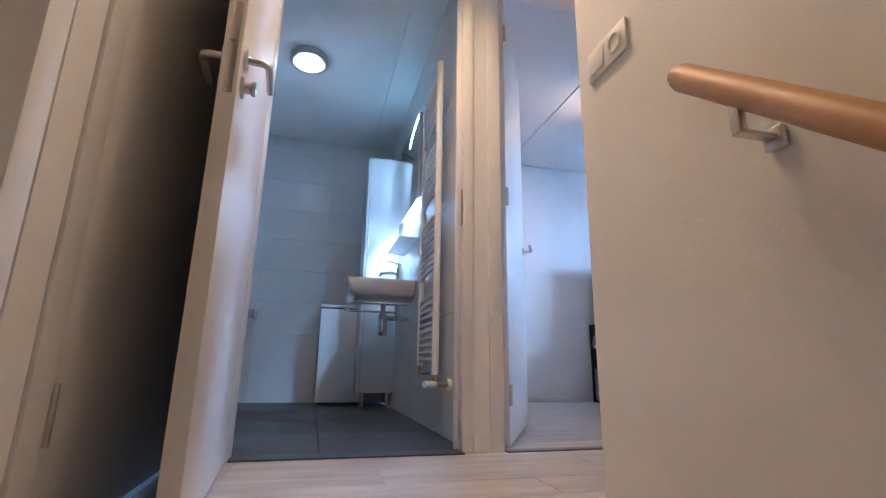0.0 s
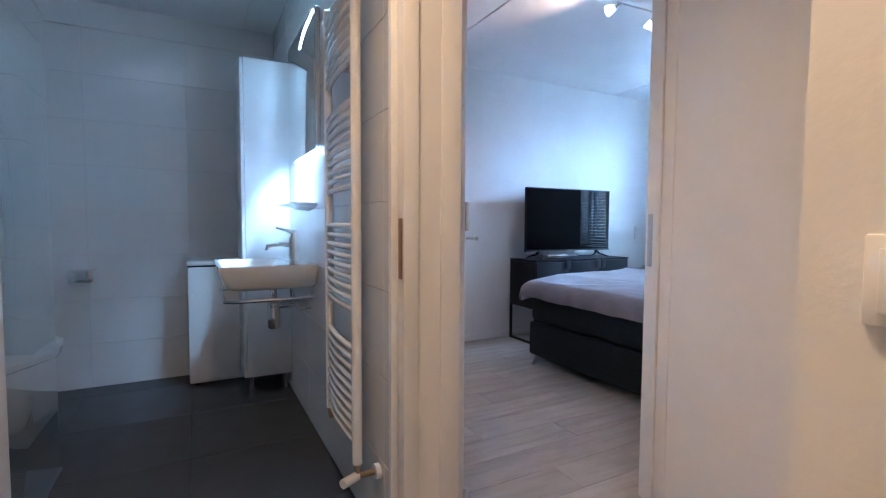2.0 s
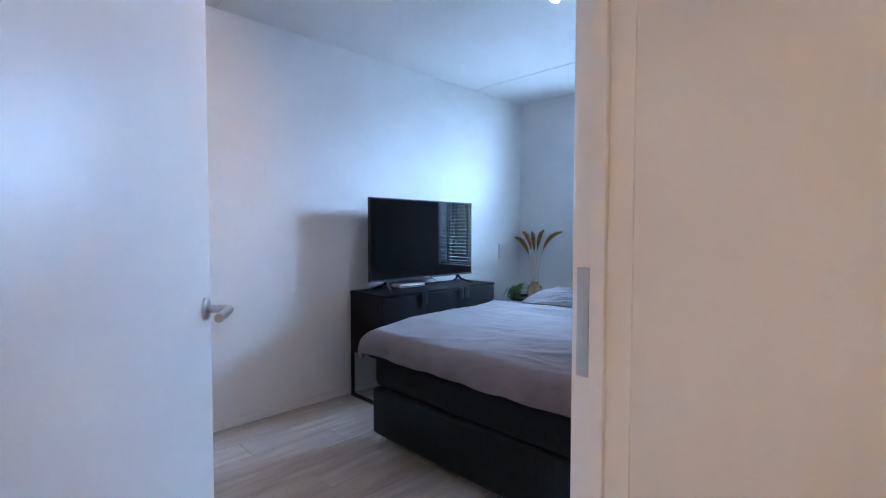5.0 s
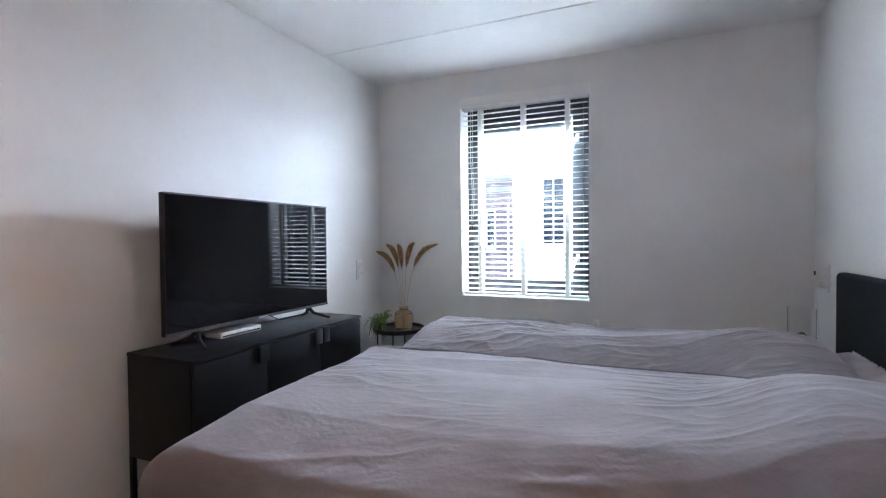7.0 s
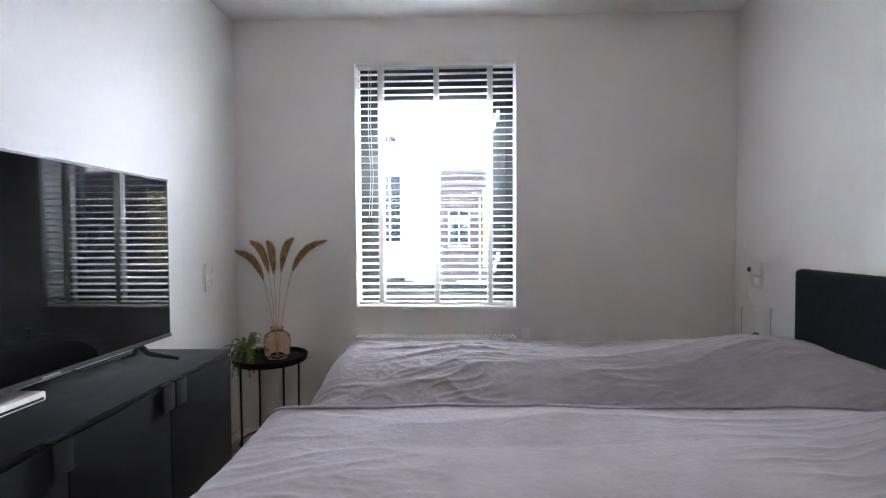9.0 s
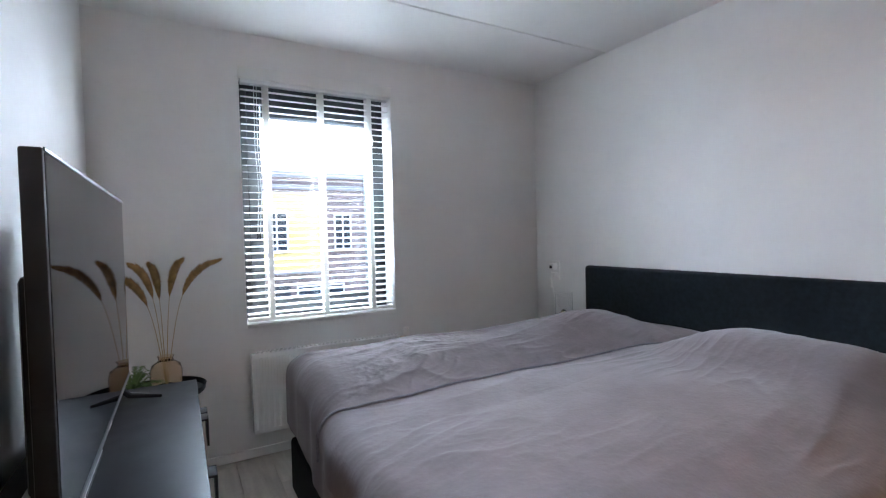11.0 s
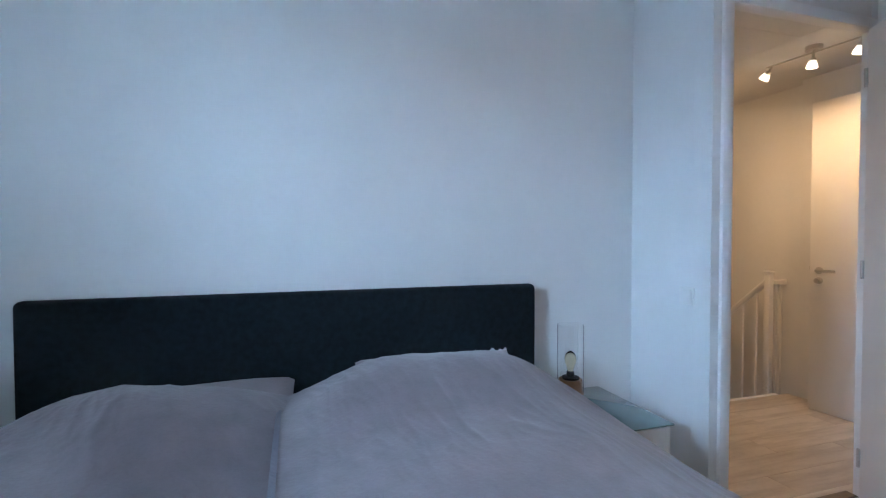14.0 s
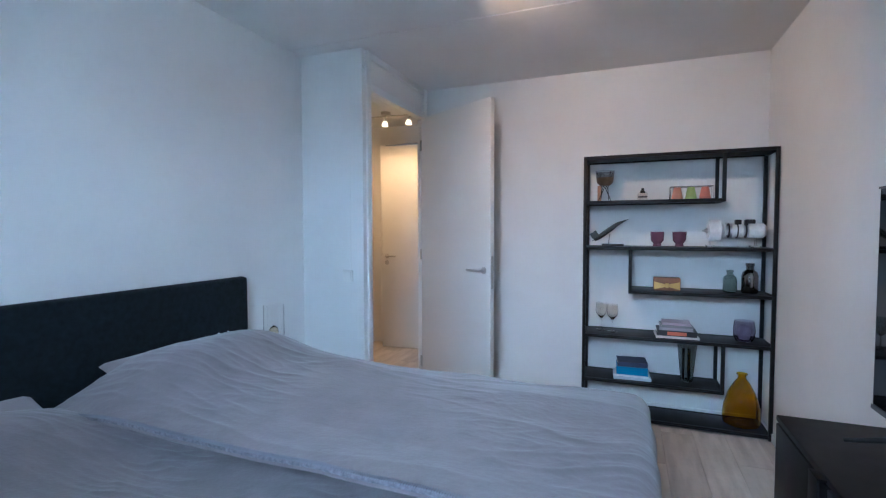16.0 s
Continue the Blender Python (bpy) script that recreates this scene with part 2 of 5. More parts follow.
# bedroom
structure("wall_west", boxes((0.068, XS, 0.0, YT, 0, CZ)), PLASTER, "white plastered bedroom wall behind door and shelf", "wall")
structure("wall_north", boxes((0.068, XW + 0.33, YT, YT + 0.12, 0, CZ)), PLASTER, "white plastered bedroom wall behind the television", "wall")
structure("wall_south", boxes((1.20, XW + 0.33, YH - 0.12, YH, 0, CZ)), PLASTER, "white plastered bedroom wall behind the bed", "wall")
WY0, WY1, WZ0, WZ1 = 0.812, 1.794, 0.815, 2.335
structure("wall_east", boxes((XW, XW + 0.33, YH, WY0, 0, CZ), (XW, XW + 0.33, WY1, YT, 0, CZ), (XW, XW + 0.33, WY0, WY1, 0, WZ0), (XW, XW + 0.33, WY0, WY1, WZ1, CZ)), PLASTER, "white plastered outer wall with one window", "wall")
# ceilings: bedroom in three concrete planks with open joints
JOINTS = (1.325, 3.68)
spans = [(XS - 0.3, JOINTS[0] - 0.004), (JOINTS[0] + 0.004, JOINTS[1] - 0.004), (JOINTS[1] + 0.004, XW + 0.33)]
bm = bmesh.new()
for a, b in spans:
    bm_box(bm, a, b, YH - 0.12, YT + 0.12, CZ, CZ + 0.12, bevel=0.004, seg=1)
bm_box(bm, XS, XW, YH, YT, CZ + 0.008, CZ + 0.14)
bm_box(bm, -2.1, XS - 0.301, -4.7, 0.0, CZ, CZ + 0.12)
bm_box(bm, XS - 0.30, 1.2, -4.7, YH - 0.121, CZ, CZ + 0.12)
bm_box(bm, -1.95, XS - 0.301, 0.001, YT + 0.3, CZ, CZ + 0.12)
structure("ceiling", bm, CEILING, "white sprayed ceiling with open slab joints", "ceiling")

# bathroom shell behind its tiles
BX0, BX1, BY1 = -1.75, 0.05, 2.60
structure("wall_bath_north", boxes((BX0 - 0.1, 0.068, BY1 + 0.012, BY1 + 0.11, 0, CZ)), WGROUT, "grouted bathroom wall under white tiles", "wall")
structure("wall_bath_west", boxes((BX0 - 0.1, BX0 - 0.012, 0.0, BY1 + 0.012, 0, CZ)), WGROUT, "grouted bathroom wall under white tiles", "wall")
structure("wall_bath_east", boxes((BX1 + 0.010, 0.0675, 0.0, BY1 + 0.012, 0, CZ)), WGROUT, "grouted bathroom wall under white tiles", "wall")
structure("wall_bath_south", boxes((BX0 - 0.1, -0.945, -0.097, 0.0, 0, CZ)), PLASTER, "white wall beside the bathroom door", "wall")

floor_bed = structure("floor_bedroom", boxes((XS, XW + 0.02, YH, YT, -0.15, -0.008), (0.2, 1.10, -0.10, 0.0, -0.15, -0.012)), GROUT, "light oak laminate bedroom floor", "floor")
floor_hall = structure("floor_landing", boxes((-1.03, 1.105, -1.28, -0.1, -0.25, -0.008)), GROUT, "light oak laminate landing floor", "floor")
floor_bath = structure("floor_bathroom", boxes((BX0 - 0.1, 0.068, 0.0, BY1 + 0.1, -0.15, -0.012)), DARKGROUT, "anthracite tiled bathroom floor", "floor")

# thresholds
structure("threshold_bath", box(-0.865, 0.012, -0.10, 0.0, -0.05, 0.006, 0.003), mat("dark_stone_sill", (0.05, 0.047, 0.045), 0.35, vary=0.15, scale=20), "dark stone threshold under the bathroom door", "threshold")
structure("floor_strip", box(0.013, 0.1995, -0.0995, -0.0505, -0.2, -0.0005), PLANK, "light oak strip between the two doorways", "floor")
structure("threshold_bed", box(0.2005, 1.10, -0.085, -0.035, -0.05, 0.005, 0.002), mat("bronze_strip", (0.20, 0.17, 0.14), 0.4, 0.6, vary=0.1, scale=30), "bronze floor strip under the bedroom door", "threshold")


def skirting(name, rows, label="white painted skirting board"):
    return structure(name, boxes(*rows, bevel=0.003), PAINT, label, "baseboard")


skirting("baseboard_north", [(XS + 0.012, XW, YT - 0.012, YT, 0.0, 0.055)])
skirting("baseboard_west", [(XS, XS + 0.012, 0.06, YT, 0.0, 0.055)])
skirting("baseboard_south", [(1.212, XW, YH, YH + 0.012, 0.0, 0.055)])
skirting("baseboard_east", [(XW - 0.012, XW, YH + 0.012, YT - 0.012, 0.0, 0.055)])
skirting("baseboard_pier", [(1.20, 1.212, YH, -0.01, 0.0, 0.055)])
skirting("baseboard_landing", [(0.060, 0.1335, -0.062, -0.0505, 0.0, 0.07), (1.093, 1.105, -1.018, -0.17, 0.0, 0.07), (0.13, 1.093, -1.03, -1.018, 0.0, 0.07), (0.018, 0.03, -1.27, -1.03, 0, 0.07), (0.018, 0.13, -1.03, -1.018, 0, 0.07)])


# ---- door frames with panel above ----
def door_frame(name, x0, x1, y0, y1, pw0, pw1, label, yl, yr):
    fr = thing(name, label, "door frame", kind="structure")
    part("left_post", box(x0 - pw0, x0, yl, y1, 0, CZ, 0.003), PAINT, fr)
    part("right_post", box(x1, x1 + pw1, yr, y1, 0, CZ, 0.003), PAINT, fr)
    part("lintel", box(x0, x1, y0 + 0.002, y1 - 0.002, DH, DH + 0.05, 0.003), PAINT, fr)
    part("head", box(x0, x1, y0 + 0.002, y1 - 0.002, CZ - 0.045, CZ - 0.001, 0.003), PAINT, fr)
    part("transom_panel", box(x0, x1, y0 + 0.04, y1 - 0.03, DH + 0.05, CZ - 0.045), DOORPAINT, fr)
    return fr


f_bath = door_frame("door_frame_1", -0.865, 0.012, -0.060, 0.006, 0.08, 0.047, "white painted bathroom door frame with closed panel above", -0.105, -0.060)
part("strike_plate", box(0.0085, 0.0115, -0.052, -0.027, 0.968, 1.142, 0.001), BRASSY, f_bath, "worn steel strike plate")
part("stop", box(-0.010, 0.0115, -0.018, 0.004, 0.008, DH - 0.001, 0.002), PAINT, f_bath)
f_bed = door_frame("door_frame_2", 0.200, 1.10, -0.055, 0.012, 0.065, 0.054, "white painted bedroom door frame with closed panel above", -0.055, -0.105)
part("strike_plate", box(1.0965, 1.0995, -0.025, 0.0, 0.96, 1.17, 0.001), STEEL, f_bed, "steel strike plate")
part("stop", box(1.085, 1.0995, -0.06, -0.032, 0.008, DH - 0.001, 0.002), PAINT, f_bed)


# ---- door leaves ----
def lever(parent, x, z, side, toward, label="brushed steel lever handle"):
    """A lever on the face at local y = side * 0.02, reaching along x by toward."""
    y0 = side * 0.02
    h = part("handle", lathe([(0, 0), (0.026, 0), (0.026, 0.006), (0.022, 0.009), (0, 0.009)], 24), STEEL, parent, label,
             m=Matrix.Translation((x, y0, z)) @ pose(0, 0, 0, -90 * side))
    bm = bmesh.new()
    tube(bm, [(0, 0, 0.005), (0, 0, 0.04), (toward * 0.006, 0, 0.052), (toward * 0.02, 0, 0.056), (toward * 0.13, 0, 0.056)], 0.0095, 12)
    part("lever", bm, STEEL, h)
    return h


def rosette(parent, x, z, side, knob=False):
    y0 = side * 0.02
    prof = [(0, 0), (0.026, 0), (0.026, 0.006), (0.022, 0.009), (0, 0.009)]
    if knob:
        prof = [(0, 0), (0.026, 0), (0.026, 0.006), (0.014, 0.009), (0.013, 0.022), (0.018, 0.026), (0.018, 0.034), (0, 0.036)]
    part("lock_knob" if knob else "lock_rosette", lathe(prof, 24), STEEL, parent, m=Matrix.Translation((x, y0, z)) @ pose(0, 0, 0, -90 * side))


def door_leaf(name, label, hinge, angle, width, handles):
    """A flush leaf; local x runs from the hinge, its faces at y = -0.02 and 0.02."""
    d = thing(name, label, "door", pose(*hinge, 0, 0, angle))
    part("leaf", box(0.0, width, -0.02, 0.02, 0.008, DH - 0.004, 0.002), DOORPAINT, d)
    part("lock_plate", box(width - 0.0005, width + 0.0025, -0.011, 0.011, 0.93, 1.17, 0.001), STEEL, d)
    part("latch", box(width + 0.002, width + 0.011, -0.007, 0.007, 1.06, 1.09, 0.002), STEEL, d)
    for z in (0.22, 1.15, 2.08):
        part("hinge", rod((0.0, -0.026, z - 0.045), (0.0, -0.026, z + 0.045), 0.008, 10), STEEL, d)
    for side in (1, -1):
        lever(d, width - 0.065, 1.06, side, -1)
        if handles:
            rosette(d, width - 0.065, 0.985, side, knob=(side == handles))
    return d


door_leaf("bathroom_door", "white flush bathroom door standing open into the landing", (-0.887, -0.108, 0), -86.6, 0.87, 1)
door_leaf("bedroom_door", "white flush bedroom door standing open into the room", (0.232, 0.012, 0), 59.8, 0.85, 0)
# the closed door in the landing's west wall
d = thing("landing_door", "white flush door, closed, in the landing wall", "door", pose(-1.052, -1.03, 0, 0, 0, 90))
part("leaf", box(0.0, 0.935, -0.02, 0.02, 0.012, DH, 0.002), DOORPAINT, d)
part("frame_post", box(-0.075, -0.002, -0.03, 0.08, 0, DH + 0.05, 0.003), PAINT, d)
for z in (0.25, 2.08):
    part("hinge", rod((0.002, -0.028, z - 0.05), (0.002, -0.028, z + 0.05), 0.009, 10), STEEL, d)

# ---- landing and stairs ----
rail = thing("stair_handrail", "round varnished beech handrail on the stair wall", "handrail")
bm = tube(bmesh.new(), [(-0.04, -1.428, 0.828), (-0.04, -1.442, 0.815), (-0.04, -3.6, -1.09)], [0.016, 0.023, 0.023], 20)
part("rail", bm, HANDRAIL, rail)
for y in (-1.53, -2.5, -3.4):
    z = 0.815 + (y + 1.442) * 0.883
    br = part("bracket", box(0.019, 0.0295, y - 0.016, y + 0.016, z - 0.085, z - 0.05, 0.003), STEEL, rail)
    part("arm", boxes((-0.048, 0.020, y - 0.008, y + 0.008, z - 0.072, z - 0.064), (-0.048, -0.032, y - 0.008, y + 0.008, z - 0.066, z - 0.016), bevel=0.002), STEEL, br)


def wall_plate(name, label, m, gangs, kind):
    """Sockets or switches in a frame; local z points out of the wall, x across, y up."""
    s = thing(name, label, "socket" if kind == "socket" else "switch", m)
    h = 0.041 * (1 + 0.87 * (gangs - 1))
    part("frame", box(-0.041, 0.041, -h, h, 0, 0.009, 0.003), WPLASTIC, s)
    for g in range(gangs):
        c = (g - (gangs - 1) / 2) * 0.071
        if kind == "socket" or (kind == "switch_socket" and g):
            part("insert", lathe([(0.0, -0.004), (0.017, -0.004), (0.019, 0.013), (0.023, 0.0135), (0.026, 0.009)], 24, 0, c), WPLASTIC, s)
            for dx in (-0.0095, 0.0095):
                part("hole", lathe([(0.0025, -0.003), (0, -0.003)], 8, dx, c), BPLASTIC, s)
        else:
            part("rocker", box(-0.029, 0.029, c - 0.029, c + 0.029, 0.008, 0.013, 0.002), WPLASTIC, s)
    return s


def on_wall(x, y, z, facing):
    """The pose of a plate on a wall that faces that way."""
    n = Vector(facing)
    up = Vector((0, 0, 1))
    xx = up.cross(n)
    return Matrix.Translation((x, y, z)) @ Matrix((xx, up, n)).transposed().to_4x4()


sw = wall_plate("light_switch", "white plastic light switch beside a socket on the stair wall", on_wall(0.03, -1.16, 1.08, (-1, 0, 0)) @ pose(0, 0, 0, 0, 0, -90), 2, "switch_socket")
wall_plate("light_switch", "white plastic light switch beside the bedroom doorway", on_wall(1.20, -0.125, 1.045, (1, 0, 0)), 1, "switch")
wall_plate("wall_socket", "white double wall socket beside the vase", on_wall(4.10, YT, 1.03, (0, -1, 0)), 2, "socket")
sock = wall_plate("wall_socket", "white double wall socket with a plugged-in charger", on_wall(4.20, YH, 1.03, (0, 1, 0)), 2, "socket")

# treads
for i in range(14):
    z = -0.18 * (i + 1)
    y = -1.28 - 0.20 * i
    s = thing("stair_step", "white painted riser with a light oak tread", "stair step", group="stairs", kind="structure")
    part("tread", box(-0.93, 0.028, y - 0.235, y - 0.002, z - 0.03, z, 0.004), PLANK, s)
    part("riser", box(-0.93, 0.028, y - 0.02, y - 0.004, z + 0.0005, z + 0.15 + (0.022 if i == 0 else 0), 0.0), PAINT, s)
structure("stair_nosing", box(-0.93, 0.017, -1.315, -1.281, -0.03, 0.004, 0.006), PAINT, "white painted nosing at the landing's edge", "trim")
bal = thing("balustrade", "white painted stair balustrade with upright balusters", "balustrade")
part("newel_post", box(-0.985, -0.935, -1.43, -1.38, -0.3, 1.0, 0.004), PAINT, bal)
part("cap", box(-0.993, -0.927, -1.438, -1.372, 1.0, 1.02, 0.004), PAINT, bal)
part("string", tube(bmesh.new(), [(-0.96, -1.36, -0.12), (-0.96, -4.0, -2.496)], 0.02, 4), PAINT, bal)
bm = tube(bmesh.new(), [(-0.96, -1.42, 0.93), (-0.96, -4.0, -1.392)], 0.026, 8)
part("top_rail", bm, PAINT, bal)
for i in range(18):
    y = -1.52 - 0.13 * i
    part("baluster", box(-0.97, -0.95, y - 0.012, y + 0.012, -0.12 + (y + 1.36) * 0.9, 0.93 + (y + 1.42) * 0.9), PAINT, bal)
part("level_rail", box(-1.149, -0.985, -1.42, -1.385, 0.90, 0.94, 0.004), PAINT, bal)
for x in (-1.035, -1.09):
    part("baluster", box(x - 0.012, x + 0.012, -1.413, -1.393, -0.25, 0.901), PAINT, bal)


# ---- spot bars ----
def spot_bar(name, label, m, length, heads, colour, bulb, cone):
    """A ceiling bar; local x runs along it, z = 0 is the ceiling. heads: (x, tilt, turn, watts)."""
    s = thing(name, label, "ceiling light", m)
    part("rose", lathe([(0, 0), (0.05, 0), (0.05, -0.022), (0.046, -0.026), (0, -0.026)], 28), STEEL, s)
    part("bar", tube(bmesh.new(), [(-length / 2, 0, -0.040), (length / 2, 0, -0.040)], 0.006, 10), STEEL, s)
    part("stem", rod((0, 0, -0.02), (0, 0, -0.040), 0.008), STEEL, s)
    for x, tilt, turn, watts in heads:
        hm = Matrix.Translation((x, 0, -0.043)) @ pose(0, 0, 0, tilt, 0, turn)
        h = part("spot_head", lathe([(0, 0.004), (0.009, 0.004), (0.009, -0.03), (0.019, -0.036), (0.021, -0.062), (0.019, -0.062), (0.0, -0.05)], 20), STEEL, s, m=hm)
        part("glass_shade", lathe([(0.0205, -0.053), (0.030, -0.078), (0.034, -0.098), (0.032, -0.098), (0.028, -0.078), (0.019, -0.056)], 20), bulb, h, "frosted glass shade, lit")
        ld = bpy.data.lights.new("spot_lamp", "SPOT")
        ld.energy, ld.color, ld.spot_size, ld.spot_blend, ld.shadow_soft_size = watts, colour, radians(cone), 1.0, 0.02
        lo = new("spot_lamp", ld)
        lo.matrix_world = m @ hm @ Matrix.Translation((0, 0, -0.104))
    return s


WARM = (1.0, 0.51, 0.185)
spot_bar("ceiling_spots", "brushed steel landing spot bar with three lit shades", pose(-0.40, -0.69, CZ, 0, 0, 95), 0.62, [(-0.27, 42, 80, 4.3), (0.0, 6, 100, 4.3), (0.27, 12, 100, 4.3)], WARM, BULB_WARM, 160)
spot_bar("ceiling_spots", "brushed steel bedroom spot bar with lit shades", pose(2.285, 0.887, CZ, 0, 0, -3), 0.80, [(-0.36, 64, 62, 7.5), (-0.05, 30, 20, 1.0), (0.2, 30, 60, 0.7), (0.36, 35, 150, 0.7)], (1.0, 0.56, 0.27), BULB_WHITE, 120)

# ---- bathroom ----
TOP = 1.99
tr = thing("towel_radiator", "white enamelled towel radiator of narrow round bars", "radiator", pose(-0.03, 0, 0))
part("post", rod((0.02, 0.69, 0.34), (0.02, 0.69, TOP), 0.018, 16), WHITEENAMEL, tr)
part("post", rod((0, 0.25, 0.30), (0, 0.25, TOP + 0.03), 0.018, 16), WHITEENAMEL, tr)
bar_mesh = as_mesh("bar", tube(bmesh.new(), [(0.02, 0.69, 0), (0.008, 0.60, 0), (-0.004, 0.47, 0), (-0.004, 0.34, 0), (0, 0.25, 0)], 0.011, 10), WHITEENAMEL)
z = 0.37
gaps = {10: 0.10, 19: 0.10, 28: 0.10}
i = 0
while z < TOP - 0.03:
    b = new("bar", bar_mesh)
    b.parent = tr
    b.location = (0, 0, z)
    i += 1
    z += 0.036 + gaps.get(i, 0)
part("valve", tube(bmesh.new(), [(0, 0.25, 0.30), (0, 0.25, 0.255), (0.075, 0.25, 0.255)], 0.012, 12), BRASSY, tr, "brass valve elbow")
part("valve_cap", tube(bmesh.new(), [(0, 0.25, 0.255), (-0.03, 0.235, 0.255), (-0.06, 0.22, 0.255)], 0.016, 12), WPLASTIC, tr, "white plastic valve cap")
part("wall_collar", rod((0.062, 0.25, 0.255), (0.08, 0.25, 0.255), 0.026, 16), WPLASTIC, tr)
part("valve", tube(bmesh.new(), [(0.02, 0.69, 0.34), (0.02, 0.69, 0.30), (0.08, 0.69, 0.30)], 0.012, 12), BRASSY, tr, "brass valve elbow")
for z in (0.62, 1.70):
    part("wall_bracket", rod((0.0, 0.47, z), (0.08, 0.47, z), 0.008), WHITEENAMEL, tr)

basin = thing("washbasin", "white ceramic rectangular washbasin on the tiled wall", "washbasin", pose(0.05, 1.42, 0))


def bowl_mesh():
    """A tapered block with a rounded hollow in front of the tap ledge."""
    bm = bmesh.new()

    def ring(x0, x1, y0, y1, z, r, n=5):
        pts = []
        for cx, cy, a0 in ((x1 - r, y1 - r, 0), (x0 + r, y1 - r, 90), (x0 + r, y0 + r, 180), (x1 - r, y0 + r, 270)):
            for k in range(n + 1):
                a = radians(a0 + 90 * k / n)
                pts.append(bm.verts.new((cx + r * math.cos(a), cy + r * math.sin(a), z)))
        return pts

    rows = [ring(-0.40, -0.002, -0.225, 0.225, 0.790, 0.05), ring(-0.445, -0.001, -0.262, 0.262, 0.812, 0.035),
            ring(-0.462, -0.001, -0.276, 0.276, 0.880, 0.02), ring(-0.470, -0.001, -0.282, 0.282, 0.908, 0.014),
            ring(-0.467, -0.004, -0.279, 0.279, 0.915, 0.012), ring(-0.452, -0.135, -0.262, 0.262, 0.915, 0.03),
            ring(-0.447, -0.140, -0.257, 0.257, 0.908, 0.03), ring(-0.42, -0.165, -0.225, 0.225, 0.835, 0.06), ring(-0.36, -0.22, -0.10, 0.10, 0.822, 0.05)]
    for p, q in zip(rows, rows[1:]):
        n = len(p)
        for k in range(n):
            bm.faces.new((p[k], p[(k + 1) % n], q[(k + 1) % n], q[k]))
    bm.faces.new(rows[0][::-1])
    bm.faces.new(rows[-1])
    return bm


part("bowl_body", bowl_mesh(), CERAMIC, basin, smooth=50)
part("drain", lathe([(0, 0.8235), (0.024, 0.8235), (0.022, 0.827), (0, 0.828)], 20, -0.29, 0), CHROME, basin, "chrome waste plug")
part("overflow", lathe([(0, 0), (0.011, 0), (0.009, 0.003), (0, 0.002)], 16), CHROME, basin, m=Matrix.Translation((-0.1475, 0, 0.885)) @ pose(0, 0, 0, 0, -72))
tap = part("tap", tube(bmesh.new(), [(-0.075, 0, 0.915), (-0.075, 0, 1.05)], [0.028, 0.024], 20), CHROME, basin, "chrome single-lever tap")
part("spout", tube(bmesh.new(), [(-0.075, 0, 1.0), (-0.14, 0, 1.01), (-0.215, 0, 1.0), (-0.218, 0, 0.978)], [0.014, 0.012, 0.011, 0.010], 14), CHROME, tap)
part("tap_lever", tube(bmesh.new(), [(-0.075, 0, 1.05), (-0.075, 0, 1.072), (-0.105, 0, 1.082), (-0.17, 0, 1.10)], [0.022, 0.02, 0.009, 0.006], 14), CHROME, tap)
trap = part("bottle_trap", lathe([(0.0, 0.545), (0.026, 0.545), (0.034, 0.556), (0.034, 0.69), (0.026, 0.70), (0.018, 0.71), (0.018, 0.775), (0, 0.775)], 20, -0.185, 0), CHROME, basin, "chrome bottle trap")
part("waste_pipe", tube(bmesh.new(), [(-0.16, 0, 0.672), (-0.001, 0, 0.672)], 0.018, 14), CHROME, trap)
for y in (-0.09, 0.09):
    part("stop_valve", tube(bmesh.new(), [(-0.001, y, 0.66), (-0.06, y, 0.66), (-0.075, y * 0.8, 0.68), (-0.09, y * 0.3, 0.775)], 0.007, 10), CHROME, trap)
part("towel_rail", tube(bmesh.new(), [(-0.03, 0.27, 0.745), (-0.40, 0.27, 0.745), (-0.44, 0.24, 0.745), (-0.44, -0.24, 0.745), (-0.40, -0.27, 0.745), (-0.03, -0.27, 0.745), (-0.03, -0.27, 0.775)], 0.009, 10), CHROME, basin, "chrome towel rail under the basin")

mir = thing("mirror_cabinet", "mirror cabinet with a glass shelf and light above the basin", "mirror", pose(0.05, 1.44, 0))
part("body", box(-0.022, -0.001, -0.36, 0.36, 1.515, 2.185, 0.003), WHITEENAMEL, mir)
part("mirror_pane", box(-0.028, -0.0225, -0.365, 0.365, 1.494, 2.19, 0.001), MIRROR, mir)
part("light_strip", box(-0.018, -0.002, -0.33, 0.33, 2.192, 2.200, 0.003), LED, mir, "cold white light strip, lit")
part("under_light", box(-0.02, -0.004, -0.30, 0.30, 1.5105, 1.5145), LED, mir, "light panel under the mirror, lit")
bm = bmesh.new()
rows = []
for k in range(17):
    v = k / 16 * 2 - 1
    d = 0.006 + 0.030 * math.sqrt(max(0, 1 - v * v)) ** 1.4
    y = 0.285 * v
    rows.append([bm.verts.new(c) for c in ((-0.001, y, 1.231), (-0.125, y, 1.231), (-0.130, y, 1.228), (-0.125, y, 1.225), (-0.06, y, 1.227 - d * 0.8), (-0.001, y, 1.227 - d))])
for p, q in zip(rows, rows[1:]):
    for k in range(6):
        bm.faces.new((p[k], p[(k + 1) % 6], q[(k + 1) % 6], q[k]))
bm.faces.new(rows[0])
bm.faces.new(rows[-1][::-1])
part("shelf", bm, CERAMIC, mir, "white ceramic shelf under the mirror", smooth=30)
lamp("mirror_strip", "AREA", look((-0.01, 1.44, 2.205), (-0.5, 1.44, 1.0)), 0.18, (0.85, 1.0, 1.0), size=0.6, size_y=0.03)
